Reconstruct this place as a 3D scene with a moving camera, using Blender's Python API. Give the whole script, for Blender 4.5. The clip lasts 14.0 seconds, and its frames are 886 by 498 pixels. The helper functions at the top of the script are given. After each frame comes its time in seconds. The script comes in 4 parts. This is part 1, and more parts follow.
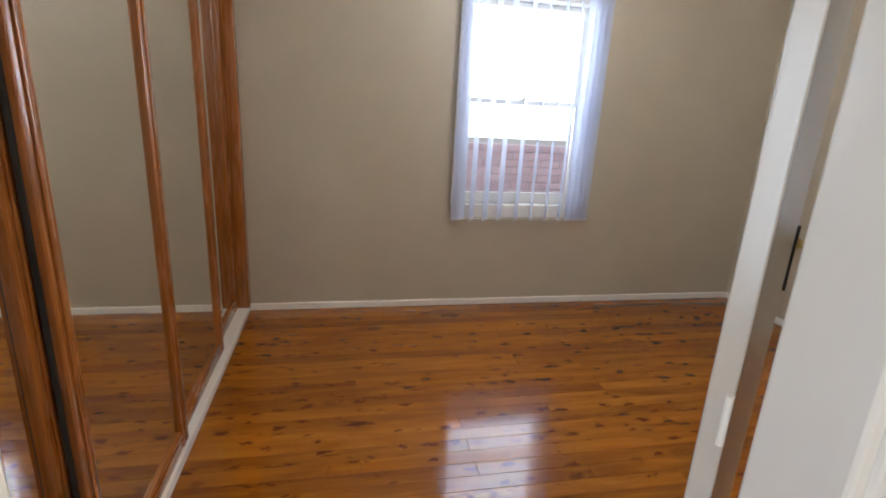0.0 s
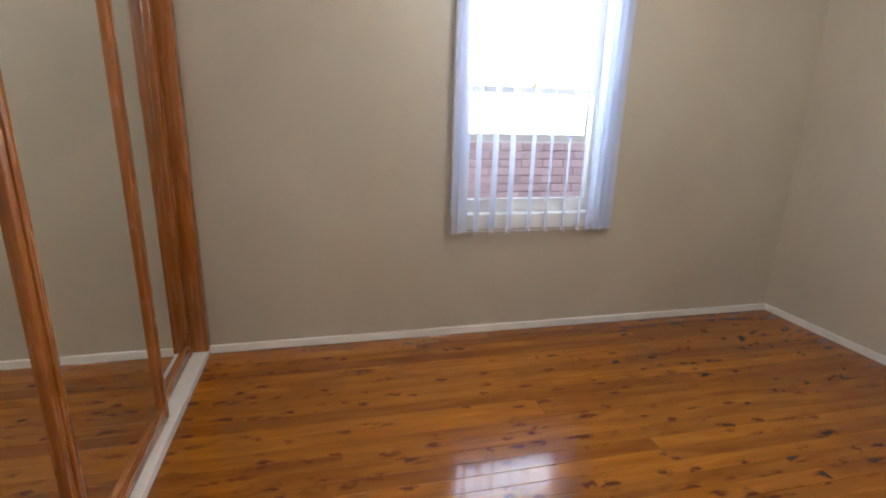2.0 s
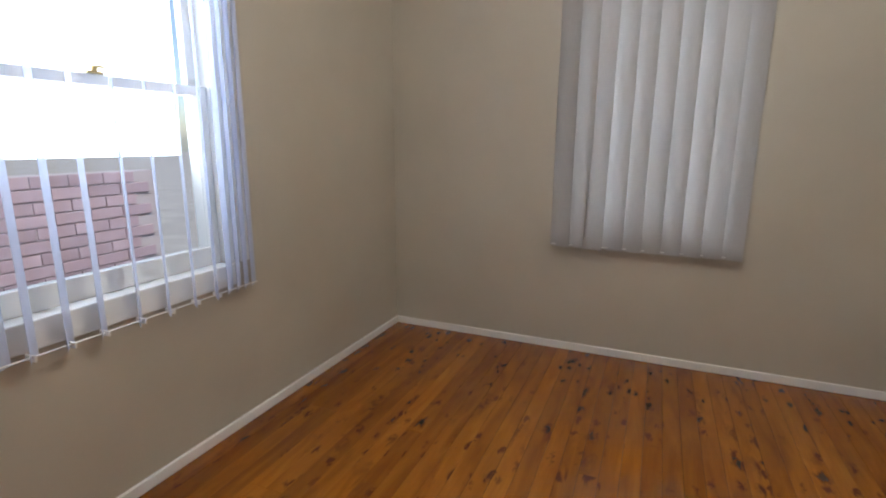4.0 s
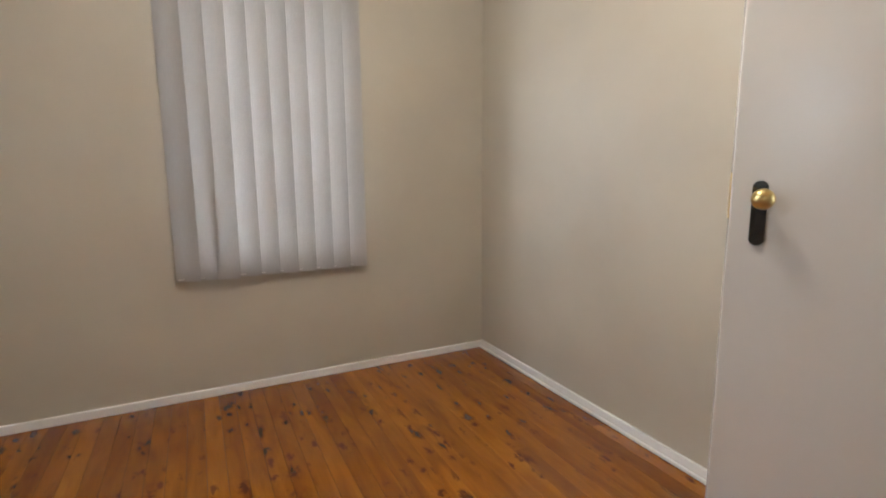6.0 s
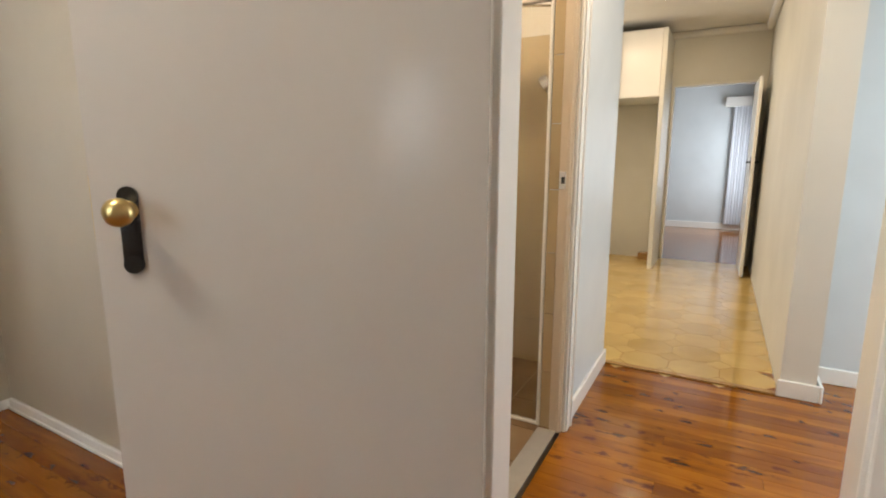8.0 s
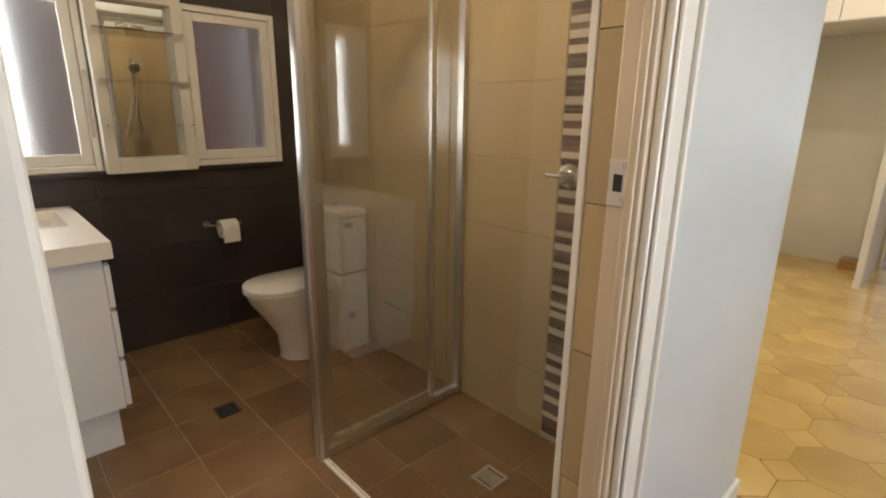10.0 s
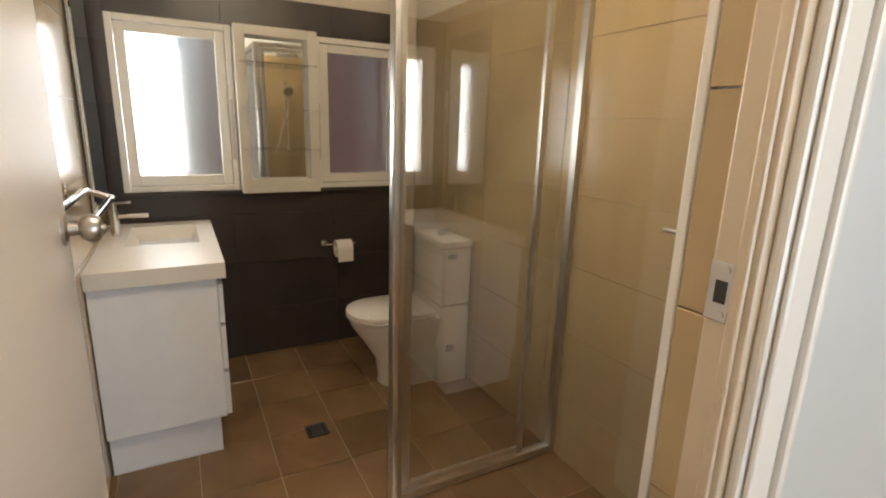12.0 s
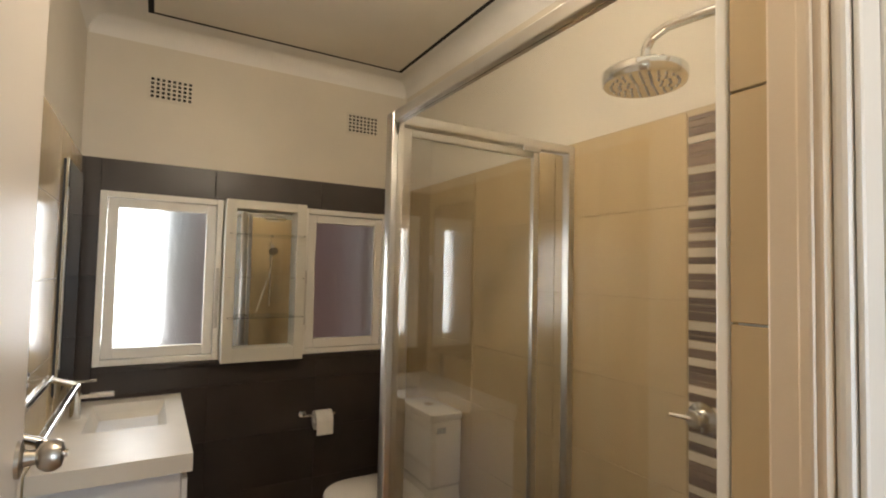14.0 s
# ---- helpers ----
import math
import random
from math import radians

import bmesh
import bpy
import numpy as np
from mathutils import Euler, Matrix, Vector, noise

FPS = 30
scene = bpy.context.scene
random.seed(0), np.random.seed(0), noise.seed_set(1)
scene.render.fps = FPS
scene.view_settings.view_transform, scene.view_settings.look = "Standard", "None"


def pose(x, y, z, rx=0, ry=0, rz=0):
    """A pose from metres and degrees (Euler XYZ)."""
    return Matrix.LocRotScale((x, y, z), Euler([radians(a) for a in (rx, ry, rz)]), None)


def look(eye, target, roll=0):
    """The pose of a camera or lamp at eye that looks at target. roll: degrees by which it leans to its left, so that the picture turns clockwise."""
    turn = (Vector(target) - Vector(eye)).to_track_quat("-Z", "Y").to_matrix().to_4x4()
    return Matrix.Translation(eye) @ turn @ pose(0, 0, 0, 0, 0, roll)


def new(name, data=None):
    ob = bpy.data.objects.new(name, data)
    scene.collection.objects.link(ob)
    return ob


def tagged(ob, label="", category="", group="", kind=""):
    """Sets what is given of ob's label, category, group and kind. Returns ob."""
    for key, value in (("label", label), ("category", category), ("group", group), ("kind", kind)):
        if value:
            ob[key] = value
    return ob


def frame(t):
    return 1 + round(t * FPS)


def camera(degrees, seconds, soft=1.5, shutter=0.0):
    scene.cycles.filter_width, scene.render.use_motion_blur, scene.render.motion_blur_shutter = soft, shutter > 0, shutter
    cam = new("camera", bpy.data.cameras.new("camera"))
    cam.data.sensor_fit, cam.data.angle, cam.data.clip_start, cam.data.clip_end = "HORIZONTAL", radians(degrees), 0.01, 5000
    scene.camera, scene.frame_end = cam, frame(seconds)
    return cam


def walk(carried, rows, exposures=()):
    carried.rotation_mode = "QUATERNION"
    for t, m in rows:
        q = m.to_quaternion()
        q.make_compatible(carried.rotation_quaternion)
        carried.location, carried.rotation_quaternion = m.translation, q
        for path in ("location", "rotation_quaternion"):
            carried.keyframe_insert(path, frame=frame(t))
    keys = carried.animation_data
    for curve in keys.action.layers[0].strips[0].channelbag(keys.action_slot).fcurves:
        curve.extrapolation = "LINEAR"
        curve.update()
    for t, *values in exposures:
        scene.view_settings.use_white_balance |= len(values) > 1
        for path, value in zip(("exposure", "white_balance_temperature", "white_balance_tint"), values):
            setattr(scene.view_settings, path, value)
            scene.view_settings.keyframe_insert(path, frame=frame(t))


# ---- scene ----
cam = camera(83.20, 14.0, soft=2.0)

PATH = [
    (0, pose(1.482, 0.092, 1.511, 74.07, -2.96, -11.17)),
    (0.5, pose(1.407, 0.247, 1.509, 73.53, -2.66, -5.34)),
    (1, pose(1.452, 0.288, 1.540, 73.20, -1.79, -2.54)),
    (1.5, pose(1.479, 0.458, 1.477, 73.86, -1.52, -4.88)),
    (2, pose(1.523, 0.743, 1.451, 74.23, -1.52, -13.37)),
    (2.5, pose(1.566, 1.007, 1.406, 75.71, -0.58, -24.69)),
    (3, pose(1.593, 1.324, 1.349, 77.02, 0.06, -38.54)),
    (3.5, pose(1.635, 1.592, 1.357, 77.58, 0.07, -50.53)),
    (4, pose(1.621, 1.928, 1.365, 77.87, -0.30, -66.74)),
    (4.2, pose(1.621, 2.058, 1.385, 77.51, -0.04, -73.44)),
    (6.3, pose(1.752, 2.441, 1.293, 82.29, 0.29, -123.91)),
    (6.5, pose(1.721, 2.462, 1.284, 82.95, 0.15, -129.48)),
    (7, pose(1.660, 2.251, 1.295, 81.75, 0.29, -141.22)),
    (7.5, pose(1.579, 2.024, 1.300, 80.48, 0.15, -148.48)),
    (7.7, pose(1.551, 1.888, 1.312, 80.15, -0.15, -151.04)),
    (9.8, pose(1.761, 0.240, 1.354, 75.25, -0.93, -137.70)),
    (10, pose(1.775, 0.176, 1.356, 74.90, -0.70, -133.16)),
    (10.5, pose(1.791, 0.038, 1.363, 73.66, -0.31, -123.94)),
    (11, pose(1.811, -0.040, 1.364, 72.51, -0.68, -118.71)),
    (11.5, pose(1.817, -0.046, 1.386, 72.92, -1.28, -117.82)),
    (12, pose(1.822, -0.028, 1.442, 76.14, -1.75, -117.53)),
    (12.5, pose(1.843, -0.031, 1.485, 79.73, -1.82, -117.93)),
    (13, pose(1.879, -0.023, 1.512, 84.35, -1.82, -118.64)),
    (13.5, pose(1.899, -0.010, 1.532, 89.03, -1.41, -119.25)),
    (14, pose(1.895, -0.005, 1.558, 92.62, -1.24, -120.15)),
]
walk(cam, PATH, [(0, -0.08, 6400, 10), (1, 0.12, 6250, 10), (3, 0.14, 6250, 10), (4.2, -0.17, 6200, 10), (6.3, 0.18, 6750, 10),
                 (7.7, 0.08, 7100, 10), (9.8, -0.12, 6950, 10), (11, 0.04, 6900, 10), (12, 0.0, 6900, 10), (14, -0.24, 6800, 10)])

# ---------- light ----------
world = bpy.data.worlds.new("sky")
scene.world = world
world.use_nodes = True
wn = world.node_tree.nodes
sky = wn.new("ShaderNodeTexSky")
sky.sky_type, sky.sun_disc = "NISHITA", False
sky.sun_elevation, sky.sun_rotation = radians(48), radians(200)
world.node_tree.links.new(sky.outputs[0], wn["Background"].inputs[0])
wn["Background"].inputs[1].default_value = 0.15
sun = new("sun", bpy.data.lights.new("sun", "SUN"))
sun.data.energy, sun.data.angle, sun.data.color = 5.0, radians(0.5), (1.0, 0.95, 0.88)
sun.matrix_world = look((0, 0, 8), (1.6, 5.5, 0))


def area(name, eye, target, w, h, power, colour):
    d = bpy.data.lights.new(name, "AREA")
    d.shape, d.size, d.size_y, d.energy, d.color = "RECTANGLE", w, h, power, colour
    ob = new(name, d)
    ob.matrix_world = look(eye, target)
    return ob


area("daylight_window_front", (2.82, 3.93, 1.79), (2.82, 0, 1.70), 0.92, 0.98, 27, (0.76, 0.87, 1.0))
area("daylight_window_side", (5.10, 2.0, 1.5), (0, 2.0, 1.2), 0.92, 1.45, 52, (0.70, 0.82, 1.0))
area("daylight_bath_window", (5.2, 0.09, 1.5), (2, 0.09, 1.49), 0.27, 0.75, 6.5, (0.9, 0.95, 1.0))
# Hidden lamp added mid-room, apart from the curtained window, to brighten the far room.
area("far_room_fill", (1.0, -8.6, 1.5), (3, -8.6, 1.2), 1.4, 1.6, 58, (0.76, 0.86, 1.0))
# Unseen lamp added to brighten the kitchen; the wall behind it is closed.
area("kitchen_fill", (5.35, -3.6, 1.6), (2, -3.6, 1.2), 1.8, 1.2, 60, (0.95, 0.97, 1.0))
# Cool lamp added against the closed hall wall, where no door opens.
area("hall_fill", (-0.55, -1.3, 1.3), (2, -0.9, 1.2), 1.1, 1.9, 54, (0.70, 0.84, 1.0))


def downlight_lamp(x, y, z, power, colour=(1.0, 0.80, 0.58)):
    d = bpy.data.lights.new("downlight_lamp", "AREA")
    d.shape, d.size, d.energy, d.color = "DISK", 0.09, power, colour
    ob = new("downlight_lamp", d)
    ob.matrix_world = look((x, y, z), (x, y, 0))


DOWNLIGHTS = [(1.72, -0.55, 2.86), (2.2, -4.2, 2.96), (2.9, -3.2, 2.96)]
BEDROOM_FILL = (2.75, 1.95, 2.86)
BATH_LAMP = (2.82, -0.42)
for lx, ly, lz in DOWNLIGHTS:
    downlight_lamp(lx, ly, lz - 0.02, 15 if ly > -1 else 11)
# Unseen lamp added to brighten the bedroom walls and floor.
bed_fill = bpy.data.lights.new("bedroom_fill_lamp", "POINT")
bed_fill.shadow_soft_size, bed_fill.energy, bed_fill.color = 0.09, 58, (1.0, 0.96, 0.90)
new("bedroom_fill_lamp", bed_fill).matrix_world = look((BEDROOM_FILL[0], BEDROOM_FILL[1], 2.66), (BEDROOM_FILL[0], BEDROOM_FILL[1], 0))
bath_lamp = bpy.data.lights.new("bath_ceiling_lamp", "POINT")
bath_lamp.shadow_soft_size, bath_lamp.energy, bath_lamp.color = 0.06, 35, (1.0, 0.83, 0.63)
new("bath_ceiling_lamp", bath_lamp).location = (*BATH_LAMP, 2.62)


# ---------- materials ----------
class Mat:
    def __init__(self, name, colour, rough=0.5, metal=0.0):
        self.m = bpy.data.materials.new(name)
        self.m.use_nodes = True
        self.t = self.m.node_tree
        self.b = self.t.nodes["Principled BSDF"]
        self.b.inputs["Base Color"].default_value = (*colour, 1)
        self.b.inputs["Roughness"].default_value = rough
        self.b.inputs["Metallic"].default_value = metal

    def node(self, kind, **kw):
        n = self.t.nodes.new(kind)
        for k, v in kw.items():
            n.inputs[k].default_value = v
        return n

    def link(self, a, b):
        self.t.links.new(a, b)

    def coords(self, scale=(1, 1, 1), per_object=False):
        tc = self.t.nodes.new("ShaderNodeTexCoord")
        mp = self.node("ShaderNodeMapping", Scale=scale)
        self.link(tc.outputs["Object"], mp.inputs[0])
        if per_object:
            info = self.t.nodes.new("ShaderNodeObjectInfo")
            mul = self.t.nodes.new("ShaderNodeMath")
            mul.operation = "MULTIPLY"
            mul.inputs[1].default_value = 37.0
            self.link(info.outputs["Random"], mul.inputs[0])
            comb = self.t.nodes.new("ShaderNodeCombineXYZ")
            for i in range(3):
                self.link(mul.outputs[0], comb.inputs[i])
            self.link(comb.outputs[0], mp.inputs["Location"])
        return mp.outputs[0]

    def noise(self, vec, scale, detail=4.0, distortion=0.0):
        n = self.node("ShaderNodeTexNoise", Scale=scale, Detail=detail, Distortion=distortion)
        self.link(vec, n.inputs["Vector"])
        return n.outputs["Fac"]

    def ramp(self, fac, stops):
        r = self.t.nodes.new("ShaderNodeValToRGB")
        el = r.color_ramp.elements
        while len(el) < len(stops):
            el.new(0.5)
        for e, (p, c) in zip(el, stops):
            e.position, e.color = p, (*c, 1)
        self.link(fac, r.inputs[0])
        return r.outputs[0]

    def mix(self, fac, a, b, mode="MIX"):
        n = self.t.nodes.new("ShaderNodeMix")
        n.data_type, n.blend_type = "RGBA", mode
        for s, v in ((n.inputs[0], fac), (n.inputs[6], a), (n.inputs[7], b)):
            if isinstance(v, (int, float)):
                s.default_value = v
            elif isinstance(v, tuple):
                s.default_value = (*v, 1)
            else:
                self.link(v, s)
        return n.outputs[2]

    def bump(self, height, strength, distance=0.01):
        n = self.node("ShaderNodeBump", Strength=strength, Distance=distance)
        self.link(height, n.inputs["Height"])
        self.link(n.outputs[0], self.b.inputs["Normal"])

    def base(self, colour):
        self.link(colour, self.b.inputs["Base Color"])

    def roughness(self, fac, lo, hi):
        mr = self.node("ShaderNodeMapRange")
        mr.inputs["To Min"].default_value, mr.inputs["To Max"].default_value = lo, hi
        self.link(fac, mr.inputs[0])
        self.link(mr.outputs[0], self.b.inputs["Roughness"])


def scaled(c, k):
    return tuple(min(1.0, v * k) for v in c)


def paint(name, colour, rough=0.5, vary=0.06, bump=0.12):
    m = Mat(name, colour, rough)
    v = m.coords()
    big, fine = m.noise(v, 1.6), m.noise(v, 160, 3)
    m.base(m.ramp(big, [(0.3, scaled(colour, 1 - vary)), (0.7, scaled(colour, 1 + vary))]))
    rv = 0.07 if vary > 0.05 else 0.015
    m.roughness(m.noise(v, 9), rough - rv, rough + rv)
    m.bump(fine, bump, 0.002)
    return m.m


def plain(name, colour, rough=0.4, metal=0.0, vary=0.05):
    m = Mat(name, colour, rough, metal)
    v = m.coords()
    m.base(m.ramp(m.noise(v, 14), [(0.3, scaled(colour, 1 - vary)), (0.7, scaled(colour, 1 + vary))]))
    m.roughness(m.noise(v, 30), max(0.02, rough - 0.05), rough + 0.05)
    return m.m


def pine_floor():
    m = Mat("cypress_pine_boards", (0.4, 0.17, 0.04), 0.12)
    grain = m.noise(m.coords((0.9, 6, 6), True), 2.2, 5, 0.8)
    col = m.ramp(grain, [(0.22, (0.20, 0.056, 0.003)), (0.45, (0.28, 0.090, 0.006)), (0.62, (0.33, 0.116, 0.009)), (0.82, (0.42, 0.165, 0.016))])
    fine = m.noise(m.coords((2.5, 60, 60), True), 3.0, 4)
    col = m.mix(1.0, col, m.ramp(fine, [(0.3, (0.93, 0.91, 0.90)), (0.7, (1.04, 1.04, 1.03))]), "MULTIPLY")
    info = m.t.nodes.new("ShaderNodeObjectInfo")
    tone = m.ramp(info.outputs["Random"], [(0.0, (0.74, 0.66, 0.60)), (0.35, (0.92, 0.88, 0.84)), (0.7, (1.0, 0.98, 0.95)), (1.0, (1.12, 1.13, 1.1))])
    col = m.mix(1.0, col, tone, "MULTIPLY")

    def knots(size, share, wobble, inner, outer):
        kv = m.coords(size, True)
        vor = m.node("ShaderNodeTexVoronoi", Scale=1.0, Randomness=1.0)
        m.link(kv, vor.inputs["Vector"])
        add = m.t.nodes.new("ShaderNodeMath")
        add.operation = "MULTIPLY_ADD"
        add.inputs[1].default_value = wobble
        m.link(m.noise(kv, 2.6, 5, 0.8), add.inputs[0])
        m.link(vor.outputs["Distance"], add.inputs[2])
        spot = m.ramp(add.outputs[0], [(inner, (1, 1, 1)), (inner + 0.07, (0.55, 0.55, 0.55)), (outer, (0, 0, 0))])
        sep = m.t.nodes.new("ShaderNodeSeparateColor")
        m.link(vor.outputs["Color"], sep.inputs[0])
        return m.mix(1.0, spot, m.ramp(sep.outputs[0], [(1 - share, (0, 0, 0)), (1 - share + 0.12, (1, 1, 1))]), "MULTIPLY")

    col = m.mix(knots((3.2, 8, 8), 0.28, 1.3, 0.66, 1.05), col, (0.135, 0.030, 0.003))
    col = m.mix(knots((8.0, 17, 17), 0.55, 1.1, 0.67, 0.86), col, (0.110, 0.023, 0.003))
    col = m.mix(knots((5.0, 12, 12), 0.36, 1.1, 0.66, 0.86), col, (0.084, 0.018, 0.002))
    m.base(col)
    m.roughness(m.noise(m.coords((1, 1, 1)), 6), 0.08, 0.17)
    m.bump(m.noise(m.coords((2, 9, 9), True), 2.0, 2), 0.05, 0.004)
    m.b.inputs["Specular IOR Level"].default_value = 0.4
    m.b.inputs["Coat Weight"].default_value = 0.3
    m.b.inputs["Coat Roughness"].default_value = 0.06
    return m.m


def wood(name, dark, light, scale, rough=0.25):
    m = Mat(name, light, rough)
    v = m.coords(scale)
    g = m.noise(v, 2.2, 6, 1.2)
    m.base(m.ramp(g, [(0.3, dark), (0.7, light)]))
    m.roughness(m.noise(v, 5), rough - 0.07, rough + 0.1)
    m.bump(g, 0.06, 0.003)
    m.b.inputs["Coat Weight"].default_value = 0.3
    return m.m


def tile(name, a, b, rough, streak=(1, 1, 1), vary=0.85):
    m = Mat(name, a, rough)
    v = m.coords(streak, True)
    col = m.ramp(m.noise(v, 3.0, 6, 0.4), [(0.3, a), (0.7, b)])
    info = m.t.nodes.new("ShaderNodeObjectInfo")
    tone = m.ramp(info.outputs["Random"], [(0.0, (vary,) * 3), (1.0, (1.05, 1.04, 1.02))])
    m.base(m.mix(1.0, col, tone, "MULTIPLY"))
    m.roughness(m.noise(v, 8), rough - 0.06, rough + 0.08)
    m.bump(m.noise(v, 60, 3), 0.08, 0.002)
    return m.m


def glass(name, rough=0.0, tint=(1, 1, 1)):
    m = Mat(name, tint, rough)
    m.b.inputs["Transmission Weight"].default_value = 1.0
    m.b.inputs["IOR"].default_value = 1.45
    if rough > 0.05:
        m.bump(m.noise(m.coords(), 90, 2), 0.5, 0.004)
    return m.m


def fabric(name, colour, through_light, holes=0.0):
    m = Mat(name, colour, 0.8)
    v = m.coords((60, 60, 8))
    m.base(m.ramp(m.noise(v, 3), [(0.3, scaled(colour, 0.95)), (0.7, scaled(colour, 1.04))]))
    tr = m.t.nodes.new("ShaderNodeBsdfTranslucent")
    tr.inputs[0].default_value = (*colour, 1)
    mx = m.t.nodes.new("ShaderNodeMixShader")
    mx.inputs[0].default_value = through_light
    m.link(m.b.outputs[0], mx.inputs[1])
    m.link(tr.outputs[0], mx.inputs[2])
    last = mx
    if holes:
        last = m.t.nodes.new("ShaderNodeMixShader")
        last.inputs[0].default_value = holes
        m.link(mx.outputs[0], last.inputs[1])
        m.link(m.t.nodes.new("ShaderNodeBsdfTransparent").outputs[0], last.inputs[2])
    m.link(last.outputs[0], m.t.nodes["Material Output"].inputs[0])
    return m.m


def glow(name, colour, strength):
    m = Mat(name, colour, 0.5)
    m.b.inputs["Emission Color"].default_value = (*colour, 1)
    m.b.inputs["Emission Strength"].default_value = strength
    return m.m


BEIGE = paint("beige_wall_paint", (0.505, 0.451, 0.36), 0.42)
HALLW = paint("pale_grey_wall_paint", (0.60, 0.635, 0.645), 0.36)
CREAM = paint("cream_wall_paint", (0.72, 0.70, 0.63), 0.4)
BATHW = paint("bath_wall_paint", (0.66, 0.61, 0.52), 0.42)
CEIL = paint("white_ceiling_paint", (0.78, 0.76, 0.72), 0.6)
GLOSS = paint("white_gloss_enamel", (0.84, 0.82, 0.77), 0.2, 0.03, 0.05)
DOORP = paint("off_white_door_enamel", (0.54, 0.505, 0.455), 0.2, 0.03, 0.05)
BATHDOOR = paint("white_bath_door_enamel", (0.74, 0.69, 0.63), 0.34, 0.02, 0.04)
CREAMT = paint("cream_timber_enamel", (0.68, 0.57, 0.43), 0.28, 0.012, 0.05)
FLOOR = pine_floor()
OAK = wood("red_brown_timber", (0.25, 0.080, 0.014), (0.36, 0.125, 0.026), (14, 14, 0.9))
OAKH = wood("red_brown_timber_rail", (0.25, 0.080, 0.014), (0.36, 0.125, 0.026), (14, 0.9, 14))
EDGE = wood("yellow_threshold_timber", (0.28, 0.14, 0.04), (0.45, 0.25, 0.08), (2, 20, 20))
MIRROR = Mat("mirror_silver", (0.86, 0.88, 0.86), 0.01, 1.0).m
CHROME = plain("chrome", (0.75, 0.74, 0.72), 0.12, 1.0, 0.03)
NICKEL = plain("brushed_nickel", (0.55, 0.52, 0.47), 0.3, 1.0, 0.05)
ALU = plain("bright_aluminium_frame", (0.66, 0.64, 0.61), 0.3, 1.0, 0.04)
BRASS = plain("aged_brass", (0.62, 0.47, 0.2), 0.3, 1.0)
BLACKM = plain("black_bakelite", (0.012, 0.011, 0.010), 0.25)
DARKT = tile("charcoal_wall_tile", (0.036, 0.028, 0.025), (0.058, 0.046, 0.041), 0.33)
BEIGET = tile("beige_travertine_tile", (0.445, 0.335, 0.185), (0.495, 0.38, 0.22), 0.13, (3, 3, 0.25), 0.99)
BROWNT = tile("brown_stone_floor_tile", (0.185, 0.108, 0.054), (0.285, 0.178, 0.092), 0.17, (1, 1, 1), 0.86)
GROUT = paint("tan_grout", (0.36, 0.27, 0.17), 0.8)
GROUTD = paint("dark_grout", (0.055, 0.045, 0.038), 0.8)
MOSL = tile("cream_mosaic", (0.55, 0.48, 0.36), (0.68, 0.6, 0.48), 0.2)
MOSD = tile("brown_mosaic", (0.14, 0.092, 0.066), (0.25, 0.175, 0.125), 0.2, (2, 2, 30), 0.45)
KTILE = tile("ochre_floor_tile", (0.54, 0.365, 0.125), (0.68, 0.485, 0.195), 0.12, (1, 1, 1), 0.88)
KGROUT = paint("ochre_grout", (0.56, 0.41, 0.17), 0.2)
TGROUT = paint("beige_tile_grout", (0.43, 0.33, 0.19), 0.6)
PORC = plain("white_porcelain", (0.80, 0.77, 0.72), 0.1, 0, 0.02)
BENCH = plain("white_moulded_basin", (0.80, 0.75, 0.67), 0.42, 0, 0.02)
CABW = plain("white_cabinet_board", (0.85, 0.85, 0.86), 0.35, 0, 0.02)
CLEAR = glass("clear_glass")
SHOWERG = glass("shower_glass", 0.0, (0.93, 0.935, 0.92))
FROST = glass("frosted_glass", 0.35)
SHEER = fabric("sheer_white_blind", (0.78, 0.82, 0.94), 0.5, 0.36)
OPAQ = fabric("stone_grey_blind", (0.50, 0.475, 0.445), 0.38)
PAPER = plain("toilet_paper", (0.82, 0.80, 0.76), 0.9)
# Near-black that stands in for the shade inside gaps, holes and recesses.
SHADED = plain("recess_shade", (0.01, 0.01, 0.01), 0.9)
STEEL = plain("stainless_grate", (0.55, 0.52, 0.48), 0.5, 0.8)
RUBBER = plain("dark_rubber", (0.03, 0.03, 0.03), 0.6)
# Red-brown brick paled towards mauve: the bright outdoor haze is in its colour.
BRICK = tile("hazed_red_brick", (0.34, 0.25, 0.29), (0.44, 0.34, 0.39), 0.85)
MORTAR = paint("grey_mortar", (0.40, 0.36, 0.38), 0.9)
CONC = paint("concrete_ground", (0.28, 0.27, 0.25), 0.9, 0.15)
RENDERB = paint("brown_house_wall", (0.14, 0.062, 0.052), 0.9, 0.1)
CURTAIN = fabric("white_curtain", (0.80, 0.82, 0.86), 0.3)
LAMPG = glow("lamp_glow", (1.0, 0.9, 0.75), 12.0)
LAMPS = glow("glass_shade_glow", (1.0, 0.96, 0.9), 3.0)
LABELB = plain("printed_label", (0.35, 0.38, 0.42), 0.5)


